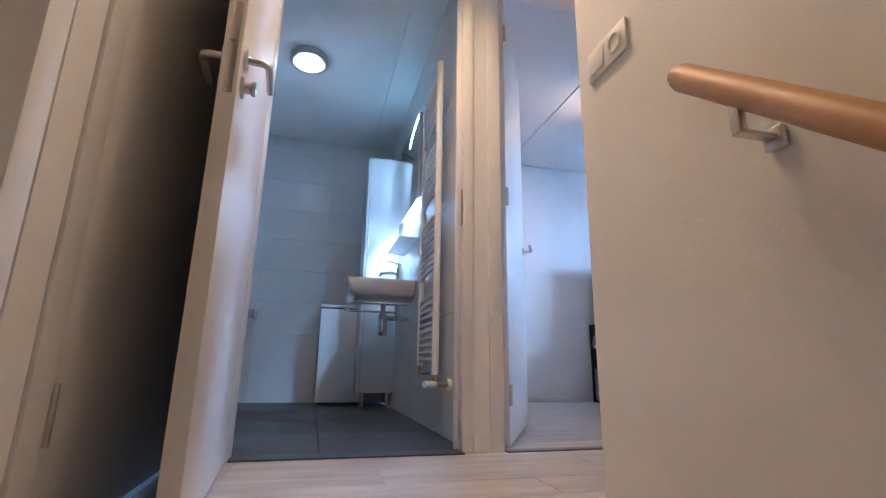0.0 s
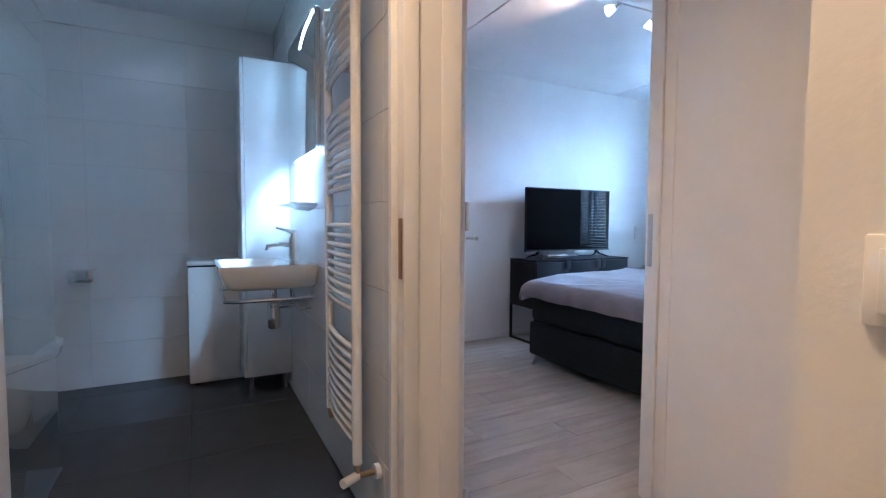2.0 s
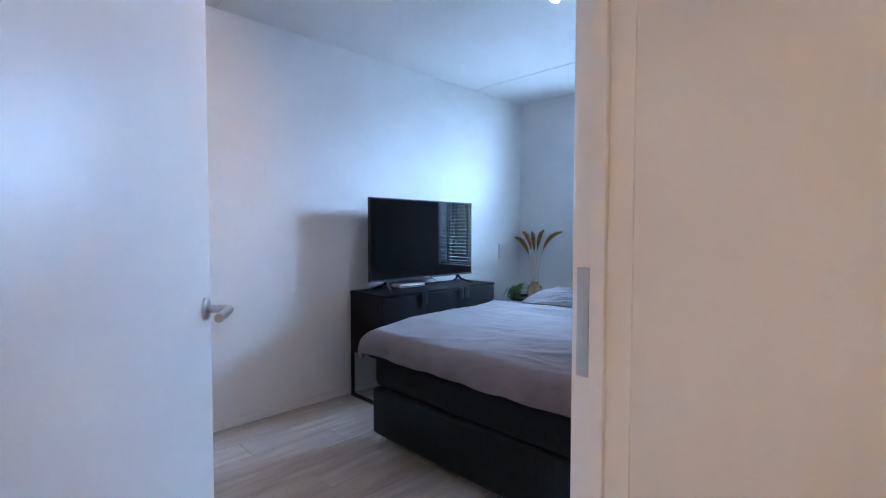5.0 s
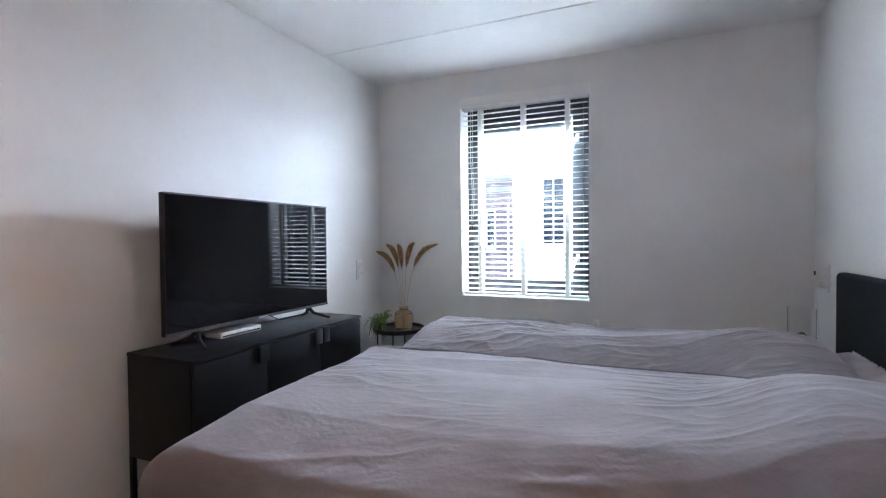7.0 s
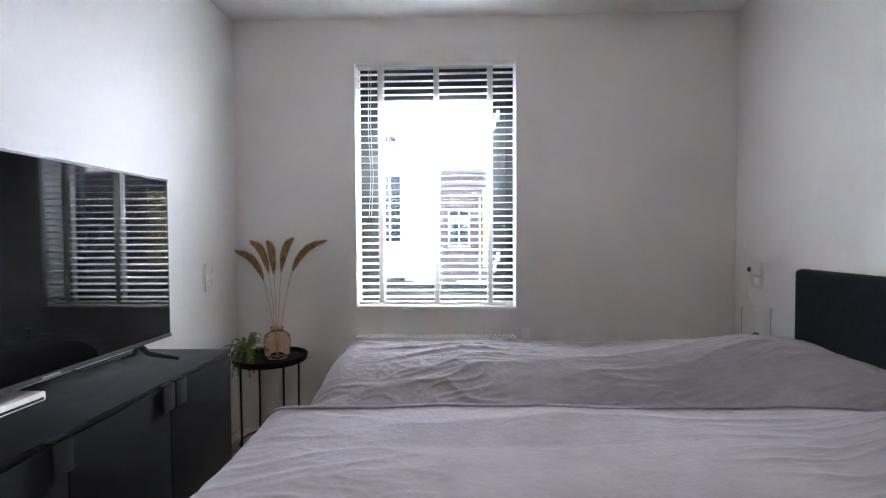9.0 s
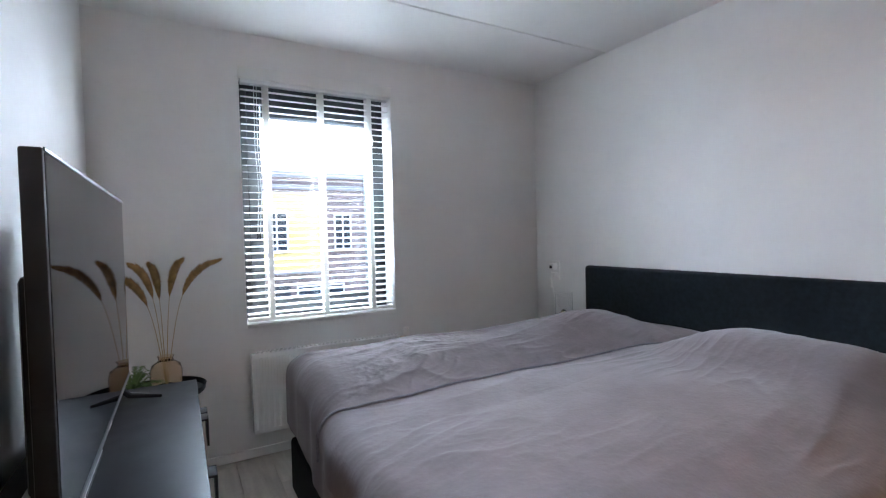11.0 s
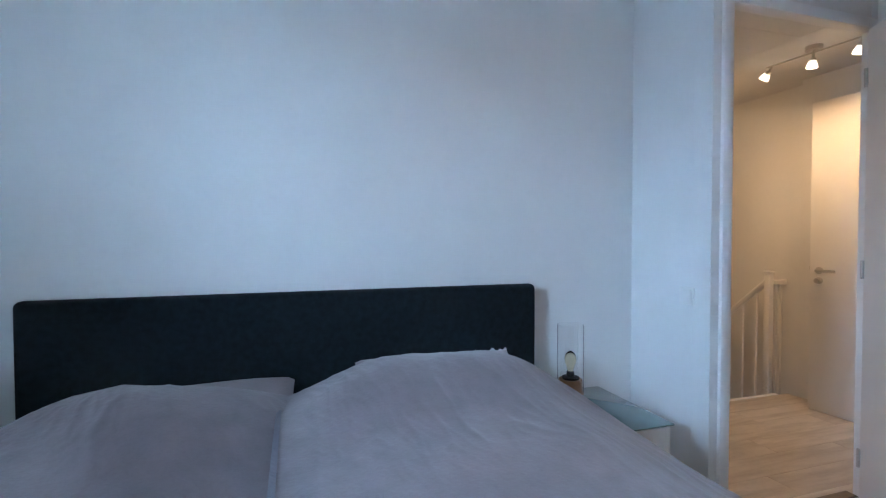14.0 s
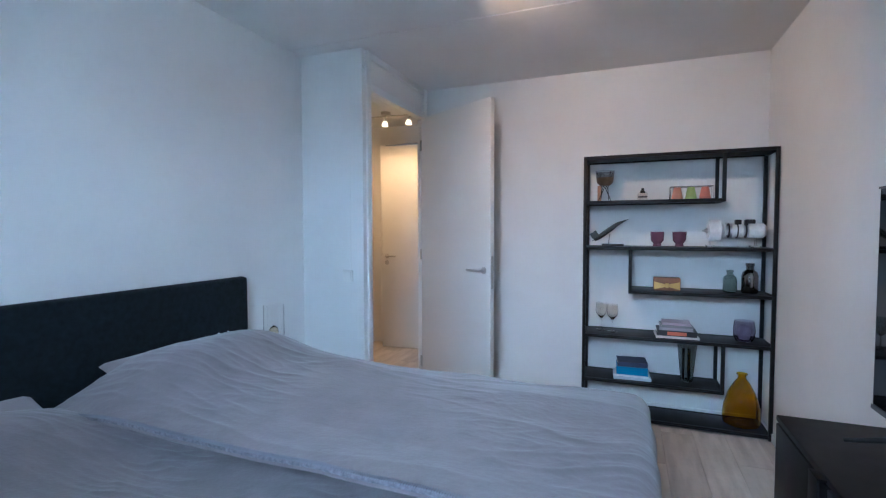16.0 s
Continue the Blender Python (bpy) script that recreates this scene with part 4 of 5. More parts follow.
# ---- side table, vase, plant ----
ST = (4.19, 2.24)
st = thing("tray_table", "small round black metal tray table", "side table", pose(*ST, 0))
part("tray", lathe([(0, 0.545), (0.195, 0.545), (0.20, 0.55), (0.206, 0.578), (0.203, 0.579), (0.196, 0.553), (0, 0.55)], 48), BLACKMETAL, st)
for k in range(4):
    a = math.pi / 4 + k * math.pi / 2
    c, s = math.cos(a), math.sin(a)
    part("leg", tube(bmesh.new(), [(0.17 * c, 0.17 * s, 0.546), (0.165 * c, 0.165 * s, 0.0)], 0.006, 10), BLACKMETAL, st)
bm = bmesh.new()
tube(bm, [(0.168 * math.cos(a), 0.168 * math.sin(a), 0.09) for a in [2 * math.pi * k / 32 for k in range(33)]], 0.005, 8, caps=False)
part("ring", bm, BLACKMETAL, st)
AMBERGLASS = mat("pale_amber_glass", (0.93, 0.80, 0.66), 0.02, vary=0, trans=1.0, rvary=0)
VP = (ST[0] + 0.05, ST[1] - 0.02)
vase = whole("glass_vase", lathe([(0, 0.002), (0.06, 0.002), (0.074, 0.02), (0.076, 0.10), (0.068, 0.135), (0.036, 0.158), (0.034, 0.172), (0.04, 0.182), (0.037, 0.182), (0.031, 0.172), (0.033, 0.158), (0.064, 0.132), (0.072, 0.10), (0.07, 0.02), (0, 0.008)], 36),
             AMBERGLASS, "pale amber glass bottle vase on the tray table", "vase", pose(*VP, 0.550))
PAMPAS = mat("dried_pampas", (0.36, 0.22, 0.085), 0.95, vary=0.3, scale=30)
STALK = mat("dried_stalk", (0.50, 0.38, 0.22), 0.9, vary=0.1)
rnd = random.Random(5)


def pampas(tip, bend, seed):
    """A dried plume: a bent stalk and many fine hairs along its last part."""
    s = thing("dried_plume", "dried golden pampas plume standing in the vase", "dried plume", pose(*VP, 0.56), group="plumes")
    pts = []
    for k in range(15):
        q = k / 14
        out, up = 0.45 * q + 0.55 * q ** bend, 1.25 * q - 0.25 * q ** 4
        pts.append(Vector((tip[0] * out, tip[1] * out, tip[2] * up)))
    part("stalk", tube(bmesh.new(), pts, [0.0022 - 0.0012 * k / 14 for k in range(15)], 6), STALK, s)
    bm = bmesh.new()
    r2 = random.Random(seed)
    for k in range(2200):
        q = 0.62 + 0.38 * r2.random()
        f = q * 14
        i = min(13, int(f))
        p = pts[i].lerp(pts[i + 1], f - i)
        d = (pts[i + 1] - pts[i]).normalized()
        a = r2.random() * 6.283
        o = d.orthogonal().normalized()
        o = (Matrix.Rotation(a, 3, d) @ o)
        w = math.sin(math.pi * min(1, (q - 0.60) / 0.41)) ** 0.6
        ln = 0.018 + 0.026 * r2.random()
        e = p + d * ln + o * (0.026 * w)
        sd = d.cross(o) * 0.0032
        v = [bm.verts.new(p - sd), bm.verts.new(p + sd), bm.verts.new(e)]
        bm.faces.new(v)
    part("plume", bm, PAMPAS, s, smooth=0)


pampas((-0.02, 0.20, 0.60), 4.0, 1)
pampas((0.01, 0.13, 0.65), 4.0, 2)
pampas((0.03, 0.05, 0.64), 4.0, 5)
pampas((0.0, -0.08, 0.66), 4.0, 3)
pampas((0.03, -0.26, 0.66), 4.5, 4)
FERN = mat("fern_green", (0.10, 0.17, 0.045), 0.7, vary=0.25, scale=30)
pl = thing("potted_fern", "small trailing green fern in a white pot", "plant", pose(ST[0] - 0.07, ST[1] + 0.115, 0.550))
part("pot", lathe([(0, 0.0), (0.035, 0.0), (0.045, 0.07), (0.042, 0.07), (0.036, 0.06), (0, 0.06)], 24), mat("dark_pot", (0.05, 0.05, 0.05), 0.6), pl)
bm = bmesh.new()
for k in range(46):
    a = rnd.random() * 6.283
    ln = 0.07 + 0.09 * rnd.random()
    up = 0.03 + 0.07 * rnd.random()
    dn = rnd.random() * 0.20 * (1 if math.sin(a) - math.cos(a) > 0 else 0.2)
    prev = None
    for q in range(12):
        f = q / 11
        c = Vector((math.cos(a) * ln * f ** 0.8, math.sin(a) * ln * f ** 0.8, 0.06 + up * math.sin(f * 2.4) - dn * f * f))
        if prev:
            d = (c - prev).normalized()
            sd = d.cross(Vector((0, 0, 1))).normalized()
            for sg in (-1, 1):
                lw = 0.018 * math.sin(math.pi * min(1, f * 0.9 + 0.08))
                tip = c + sd * sg * lw + d * 0.008
                bm.faces.new((bm.verts.new(prev), bm.verts.new(c), bm.verts.new(tip)))
        prev = c
part("fronds", bm, FERN, pl, smooth=0)

# ---- nightstands and bulb lamps ----
NSGLASS = mat("frosted_sea_glass", (0.17, 0.25, 0.26), 0.10, vary=0.03, spec=0.6, coat=0.6)


def nightstand(m):
    n = thing("nightstand", "white nightstand with a bluish glass top", "nightstand", m, group="nightstands")
    part("body", box(-0.165, 0.165, -0.24, 0.24, 0.06, 0.545, 0.004), WHITEENAMEL, n)
    for z0, z1 in ((0.07, 0.30), (0.305, 0.54)):
        part("drawer", box(-0.16, 0.16, 0.2405, 0.256, z0, z1, 0.003), WHITEENAMEL, n)
    part("glass_top", box(-0.175, 0.175, -0.245, 0.262, 0.5455, 0.553, 0.002), NSGLASS, n, "bluish glass top plate")
    part("plinth", box(-0.15, 0.15, -0.22, 0.20, 0.0, 0.06), WHITEENAMEL, n)
    return n


ns = nightstand(pose(1.605, -0.215, 0))
copy_thing(ns, pose(4.03, -0.215, 0))
OAKBASE = mat("oak_lamp_base", (0.32, 0.17, 0.08), 0.5, vary=0.12, scale=10, grain=((0.22, 0.11, 0.05), (1, 1, 12)))
FILAMENT = mat("amber_bulb_glass", (0.98, 0.87, 0.62), 0.02, vary=0, trans=1.0, rvary=0)


def bulb_lamp(m):
    b = thing("bulb_lamp", "amber bulb lamp on a wooden base under a glass cylinder", "table lamp", m, group="bedside lamps")
    part("base", lathe([(0, 0), (0.055, 0), (0.057, 0.004), (0.057, 0.076), (0.053, 0.08), (0.0, 0.08)], 32), OAKBASE, b, "turned wooden base")
    part("socket", lathe([(0, 0.08), (0.04, 0.08), (0.04, 0.09), (0.018, 0.092), (0.018, 0.115), (0, 0.115)], 24), BPLASTIC, b)
    part("bulb", lathe([(0.0125, 0.113), (0.014, 0.125), (0.026, 0.16), (0.028, 0.18), (0.022, 0.2), (0.008, 0.213), (0, 0.215)], 20), FILAMENT, b, "amber filament bulb, off")
    part("filament", tube(bmesh.new(), [(0, 0, 0.115), (0.004, 0, 0.15), (-0.006, 0.004, 0.18), (0.006, -0.004, 0.182), (-0.003, 0, 0.15)], 0.0012, 6), STEEL, b)
    g = part("glass_cylinder", lathe([(0.0625, 0.018), (0.0625, 0.34), (0.0605, 0.34), (0.0605, 0.018)], 36), GLASS, b, "clear glass cylinder")
    g.visible_shadow = False
    part("cylinder_ring", lathe([(0.057, 0.012), (0.0628, 0.012), (0.0628, 0.019), (0.057, 0.019)], 36), OAKBASE, b)
    return b


bl = bulb_lamp(pose(1.64, -0.385, 0.553))
copy_thing(bl, pose(3.93, -0.31, 0.553))
ch = thing("charger", "white phone charger with a dark port in the wall socket", "charger", pose(4.20, YH + 0.0135, 1.06))
part("case", box(-0.026, 0.026, 0.0, 0.045, -0.028, 0.028, 0.006), WPLASTIC, ch)
part("port", box(-0.014, 0.016, 0.0445, 0.047, -0.012, 0.012, 0.001), BPLASTIC, ch, "dark charging port")
plug = thing("plug", "white plug with a dark switch in the lower socket", "plug", pose(4.20, YH + 0.0135, 0.995))
part("case", box(-0.02, 0.02, 0.0, 0.032, -0.02, 0.02, 0.006), WPLASTIC, plug)
part("cable", tube(bmesh.new(), [(0, 0.03, -0.005), (0.004, 0.045, -0.03), (0.0, 0.04, -0.10)], 0.003, 8), WPLASTIC, plug)
whole("charger_cable", tube(bmesh.new(), [(4.20, YH + 0.05, 1.04), (4.20, YH + 0.055, 0.98), (4.18, YH + 0.05, 0.86), (4.13, YH + 0.06, 0.70), (4.11, YH + 0.10, 0.59), (4.10, YH + 0.12, 0.556)], 0.002, 6), WPLASTIC, "thin white charging cable on the wall", "cable")

# ---- open shelf ----
SHX0, SHX1, SHY0, SHY1 = XS + 0.012, 0.442, 1.362, 2.541
Q = 0.022
sh = thing("open_shelf", "tall black metal open shelf with staggered levels", "shelf")
Z1, Z2, Z3, Z4, Z5, Z6, Z7 = 1.88, 1.565, 1.24, 0.935, 0.61, 0.29, 0.035
YA, YB, YC = 2.23, 1.67, 2.245
for x in (SHX0, SHX1 - Q):
    for y in (SHY0, SHY1 - Q):
        part("post", box(x, x + Q, y, y + Q, 0.0, Z1, 0.002), BLACKMETAL, sh)


def level(z, y0, y1):
    s = part("shelf_board", box(SHX0 + 0.004, SHX1 - 0.004, y0 + Q, y1 - Q, z - 0.014, z - 0.002, 0.001), BLACKWOOD, sh)
    part("front_rail", box(SHX1 - Q, SHX1, y0 + Q, y1 - Q, z - 0.022, z, 0.001), BLACKMETAL, s)
    part("back_rail", box(SHX0, SHX0 + Q, y0 + Q, y1 - Q, z - 0.022, z, 0.001), BLACKMETAL, s)
    for y in (y0, y1 - Q):
        part("side_rail", box(SHX0 + Q, SHX1 - Q, y, y + Q, z - 0.022, z, 0.001), BLACKMETAL, s)


level(Z1, SHY0, SHY1)
level(Z2, SHY0, YA + Q)
level(Z3, SHY0, SHY1)
level(Z4, YB, SHY1)
level(Z5, SHY0, SHY1)
level(Z6, SHY0, YC + Q)
level(Z7, SHY0, SHY1)
for y, z0, z1 in ((YA, Z2 - 0.022, Z1 - 0.022), (YB, Z4 - 0.022, Z3 - 0.022), (YC, Z6 - 0.022, Z5 - 0.022)):
    for x in (SHX0, SHX1 - Q):
        part("hanger", box(x, x + Q, y, y + Q, z0, z1, 0.001), BLACKMETAL, sh)

# things on the shelf
XC = 0.29


def glass_body(profile, t=0.003):
    inner = [(max(0, r - t), z + (t if i == 0 else 0)) for i, (r, z) in enumerate(profile)][::-1]
    return lathe([(0, profile[0][1])] + profile + inner + [(0, profile[0][1] + t)], 28)


def tinted(name, c, rough=0.03):
    return mat(name, c, rough, vary=0, trans=1.0, rvary=0)


ch = thing("candle_bowl", "bronze bowl in a black wire stand", "candle holder", pose(XC, 1.50, Z2))
for k in range(4):
    a = k * math.pi / 2 + 0.6
    part("wire_leg", tube(bmesh.new(), [(0.055 * math.cos(a), 0.055 * math.sin(a), 0), (0.02 * math.cos(a + 0.8), 0.02 * math.sin(a + 0.8), 0.10), (0.07 * math.cos(a), 0.07 * math.sin(a), 0.215)], 0.003, 8), BLACKMETAL, ch)
part("bowl", lathe([(0, 0.115), (0.035, 0.118), (0.056, 0.14), (0.062, 0.175), (0.059, 0.175), (0.052, 0.142), (0, 0.122)], 28), mat("aged_bronze", (0.16, 0.11, 0.07), 0.45, 0.8, vary=0.2, scale=30), ch)
part("glass_rim", lathe([(0.060, 0.172), (0.066, 0.225), (0.064, 0.225), (0.058, 0.172)], 28), tinted("smoke_glass", (0.7, 0.7, 0.7)), ch)
whole("rolled_card", rod((XC - 0.04, 1.46, Z2), (XC - 0.04, 1.46, Z2 + 0.12), 0.014), mat("terracotta_card", (0.45, 0.24, 0.14), 0.8), "terracotta coloured rolled card behind the bowl", "card")
pf = thing("perfume_bottle", "small clear bottle with a black cap and label", "bottle", pose(XC + 0.04, 1.755, Z2))
part("glass", box(-0.02, 0.02, -0.032, 0.032, 0, 0.055, 0.008), tinted("clear_bottle", (0.95, 0.93, 0.88)), pf)
part("label", box(0.0203, 0.0208, -0.03, 0.03, 0.02, 0.032), BPLASTIC, pf)
part("cap", lathe([(0, 0.055), (0.018, 0.055), (0.016, 0.068), (0.009, 0.072), (0.008, 0.088), (0, 0.09)], 18), BPLASTIC, pf)
cs = thing("candle_set", "three pastel glass cups in a wire rack", "candle holder", pose(XC + 0.04, 2.06, Z2))
for y, c, n in ((-0.085, (0.80, 0.32, 0.20), "orange"), (0.0, (0.45, 0.60, 0.16), "green"), (0.085, (0.80, 0.25, 0.16), "red")):
    part("cup", lathe([(0, 0.003), (0.034, 0.003), (0.036, 0.01), (0.022, 0.085), (0.02, 0.085), (0.03, 0.012), (0, 0.008)], 24), mat(n + "_frosted_glass", c, 0.35, vary=0.05, trans=0.35), cs, n + " frosted glass cup", m=pose(0, y, 0))
part("rack", tube(bmesh.new(), [(0.038, -0.13, 0.0), (0.038, -0.13, 0.088), (0.038, 0.13, 0.088), (0.038, 0.13, 0.0), (0.038, -0.13, 0.0)], 0.0022, 6), BLACKMETAL, cs)
part("rack", tube(bmesh.new(), [(-0.038, -0.13, 0.0), (-0.038, -0.13, 0.088), (-0.038, 0.13, 0.088), (-0.038, 0.13, 0.0), (-0.038, -0.13, 0.0)], 0.0022, 6), BLACKMETAL, cs)

jet = thing("model_jet", "dark grey model jet climbing from a small base", "model plane", pose(XC, 1.56, Z3))
part("base", box(-0.05, 0.05, -0.075, 0.075, 0, 0.016, 0.003), BPLASTIC, jet)
part("stem", tube(bmesh.new(), [(0, -0.03, 0.012), (0, -0.02, 0.09)], 0.004, 8), CHROME, jet)
JET = mat("gunmetal", (0.06, 0.065, 0.06), 0.35, 0.4, vary=0.2, scale=40)
jm = Matrix.Translation((0, -0.02, 0.115)) @ pose(0, 0, 0, 33)
part("fuselage", tube(bmesh.new(), [(0, -0.13, 0), (0, -0.09, 0.0), (0, 0.0, 0.006), (0, 0.07, 0.012), (0, 0.15, 0.0)], [0.012, 0.018, 0.019, 0.013, 0.001], 14), JET, jet, m=jm)
bm = bmesh.new()
for sg in (-1, 1):
    for pts in (((0.01, 0.05), (0.085, -0.06), (0.085, -0.09), (0.01, -0.075)), ((0.01, -0.085), (0.05, -0.125), (0.05, -0.145), (0.01, -0.13))):
        up = [bm.verts.new((sg * x, y, 0.003)) for x, y in pts]
        dn = [bm.verts.new((sg * x, y, -0.001)) for x, y in pts]
        bm.faces.new(up)
        bm.faces.new(dn[::-1])
        for k in range(4):
            bm.faces.new((up[k], dn[k], dn[(k + 1) % 4], up[(k + 1) % 4]))
part("wings", bm, JET, jet, m=jm)
for sg in (-1, 1):
    part("tail_fin", boxes((sg * 0.02 - 0.0015, sg * 0.02 + 0.0015, -0.135, -0.085, 0.01, 0.055)), JET, jet, m=jm)

AUB = mat("plum_glass", (0.30, 0.13, 0.20), 0.2, vary=0.05, trans=0.5)
for y in (1.855, 1.995):
    whole("tealight_glass", lathe([(0, 0.003), (0.026, 0.003), (0.028, 0.012), (0.024, 0.022), (0.042, 0.045), (0.045, 0.105), (0.042, 0.105), (0.038, 0.047), (0.0, 0.03)], 28), AUB, "plum coloured footed tealight glass", "tealight", pose(XC + 0.03, y, Z3), group="plum glasses")

en = thing("model_engine", "white cutaway model of a jet engine on a stand", "model", pose(XC, 2.31, Z3))
WM = mat("white_model_plastic", (0.74, 0.74, 0.73), 0.5, vary=0.08, scale=50)
en.scale = (1.13, 1.13, 1.13)
em = Matrix.Translation((0, 0, 0.10)) @ pose(0, 0, 0, -90)


def ring_body(profile):
    return lathe(profile, 24)


part("fan_case", ring_body([(0.04, -0.12), (0.062, -0.12), (0.064, -0.06), (0.05, -0.05), (0.04, -0.06)]), WM, en, m=em)
part("core", ring_body([(0, -0.11), (0.02, -0.10), (0.03, -0.05), (0.026, 0.0), (0.04, 0.03), (0.04, 0.06), (0.028, 0.07), (0.028, 0.08), (0.045, 0.085), (0.045, 0.16), (0.03, 0.175), (0.0, 0.175)]), WM, en, m=em)
part("spinner", ring_body([(0, -0.155), (0.012, -0.135), (0.022, -0.118), (0, -0.115)]), STEEL, en, "grey nose spinner", m=em)
for k in range(14):
    a = k * 2 * math.pi / 14
    part("fan_blade", boxes((0.018, 0.056, -0.003, 0.003, -0.125, -0.108)), WM, en, m=em @ pose(0, 0, 0, 0, 0, math.degrees(a)))
for k in range(6):
    z = -0.04 + k * 0.022
    part("rotor_disc", ring_body([(0.024, z), (0.044, z), (0.044, z + 0.006), (0.024, z + 0.006)]), BPLASTIC if k % 2 else WM, en, m=em)
part("gearbox", boxes((-0.02, 0.02, 0.07, 0.12, 0.13, 0.165), (-0.025, 0.02, 0.02, 0.05, 0.135, 0.165), bevel=0.004), BPLASTIC, en)
part("stand", boxes((-0.04, 0.04, -0.13, -0.09, 0, 0.012), (-0.04, 0.04, 0.10, 0.15, 0, 0.012), (-0.006, 0.006, -0.115, -0.105, 0.01, 0.05), (-0.006, 0.006, 0.12, 0.13, 0.01, 0.06), (-0.03, 0.03, -0.1, 0.11, 0, 0.008)), tinted("acrylic", (0.92, 0.94, 0.95)), en)

pu = thing("wooden_box", "brown wooden box with a gold bow front", "box", pose(XC + 0.03, 1.92, Z4))
part("case", box(-0.04, 0.04, -0.085, 0.085, 0, 0.09, 0.006), mat("walnut_leather", (0.22, 0.10, 0.045), 0.5, vary=0.15, scale=14), pu)
GOLD = mat("gold_foil", (0.65, 0.43, 0.14), 0.35, 0.7, vary=0.1)
bm = bmesh.new()
for sg in (-1, 1):
    v = [bm.verts.new(p) for p in ((0.0412, sg * 0.082, 0.008), (0.0412, sg * 0.082, 0.062), (0.0412, sg * 0.012, 0.045), (0.0412, sg * 0.012, 0.025))]
    bm.faces.new(v)
    bm.faces.new([bm.verts.new(p.co + Vector((0.0015, 0, 0))) for p in v][::-1])
part("bow", bm, GOLD, pu, "gold bow")
part("knot", lathe([(0, 0), (0.018, 0.0), (0.013, 0.007), (0, 0.009)], 18), GOLD, pu, m=Matrix.Translation((0.041, 0, 0.036)) @ pose(0, 0, 0, 0, 90))

jar = [(0.038, 0.0), (0.042, 0.006), (0.042, 0.085), (0.036, 0.105), (0.019, 0.118), (0.019, 0.135), (0.022, 0.138), (0.022, 0.150)]
whole("glass_bottle", glass_body(jar), tinted("smoky_green_glass", (0.62, 0.68, 0.64)), "smoky glass bottle with a short neck", "bottle", pose(XC, 2.31, Z4))
whole("metal_bottle", lathe([(0, 0.0)] + [(r * 1.18, z * 1.33) for r, z in jar] + [(0, 0.20)], 32), mat("smoked_metal", (0.20, 0.19, 0.18), 0.15, 1.0, vary=0.1), "smoked metallic bottle with a short neck", "bottle", pose(XC, 2.425, Z4))

wine = [(0.034, 0.0), (0.034, 0.003), (0.006, 0.008), (0.004, 0.02), (0.004, 0.085), (0.012, 0.095), (0.036, 0.125), (0.040, 0.155), (0.034, 0.205), (0.0328, 0.205), (0.0385, 0.155), (0.0345, 0.126), (0.010, 0.098), (0, 0.096)]
w1 = whole("wine_glass", lathe([(0, 0)] + wine, 28), GLASS, "clear stemmed wine glass", "glass", pose(XC - 0.02, 1.485, Z5), group="wine glasses")
copy_thing(w1, pose(XC + 0.02, 1.565, Z5))


def book(name, label, y0, y1, x0, x1, z0, z1, colour, turn=0):
    cy, cx = (y0 + y1) / 2, (x0 + x1) / 2
    b = thing(name, label, "book", pose(cx, cy, z0, 0, 0, turn), group="stacked books")
    hx, hy, t = (x1 - x0) / 2, (y1 - y0) / 2, z1 - z0
    cm = mat(name + "_cover_" + "_".join(str(int(c * 99)) for c in colour), colour, 0.45, vary=0.06, scale=15)
    part("cover", boxes((-hx, hx, -hy, hy, 0, 0.0025), (-hx, hx, -hy, hy, t - 0.0025, t), (hx - 0.003, hx, -hy, hy, 0.0025, t - 0.0025)), cm, b)
    part("pages", box(-hx + 0.004, hx - 0.003, -hy + 0.004, hy - 0.004, 0.0025, t - 0.0025), mat("paper", (0.72, 0.69, 0.62), 0.9), b)
    return b


z = Z5
for i, (hw, t, c, l) in enumerate((
        (0.135, 0.014, (0.68, 0.66, 0.64), "pale paperback book at the foot of the stack"),
        (0.125, 0.036, (0.03, 0.03, 0.035), "thick black book with an orange spine label"),
        (0.105, 0.018, (0.35, 0.33, 0.36), "grey book lying in the stack"),
        (0.10, 0.014, (0.22, 0.22, 0.24), "dark grey book lying in the stack"),
        (0.09, 0.016, (0.42, 0.34, 0.40), "mauve book on top of the stack"))):
    b = book("book", l, 1.985 - hw, 1.985 + hw, 0.20, 0.40 - 0.01 * i, z, z + t, c, (2, 0, -3, 4, -2)[i])
    if i == 1:
        part("spine_label", box(0.1005 - 0.005, 0.0962, -0.06, 0.06, 0.006, 0.03), mat("orange_red_label", (0.62, 0.16, 0.08), 0.5), b, "orange-red spine label")
    z += t + 0.0006
z = Z6
for i, (hw, t, c, l) in enumerate((
        (0.125, 0.016, (0.45, 0.52, 0.60), "pale blue book at the foot of the pile"),
        (0.12, 0.012, (0.62, 0.66, 0.70), "white book lying in the pile"),
        (0.105, 0.055, (0.02, 0.20, 0.42), "thick bright blue book"),
        (0.10, 0.032, (0.05, 0.06, 0.12), "dark navy book on top of the pile"))):
    book("book", l, 1.70 - hw, 1.70 + hw, 0.19, 0.40 - 0.012 * i, z, z + t, c, (3, -2, 2, 5)[i])
    z += t + 0.0006
tv2 = thing("square_glass_vase", "tall flared clear glass vase with dark stripes", "vase", pose(XC, 2.06, Z6))
part("glass", lathe([(0, 0.002), (0.035, 0.002), (0.038, 0.01), (0.062, 0.27), (0.059, 0.27), (0.034, 0.016), (0, 0.014)], 4), tinted("clear_thick_glass", (0.75, 0.82, 0.82)), tv2)
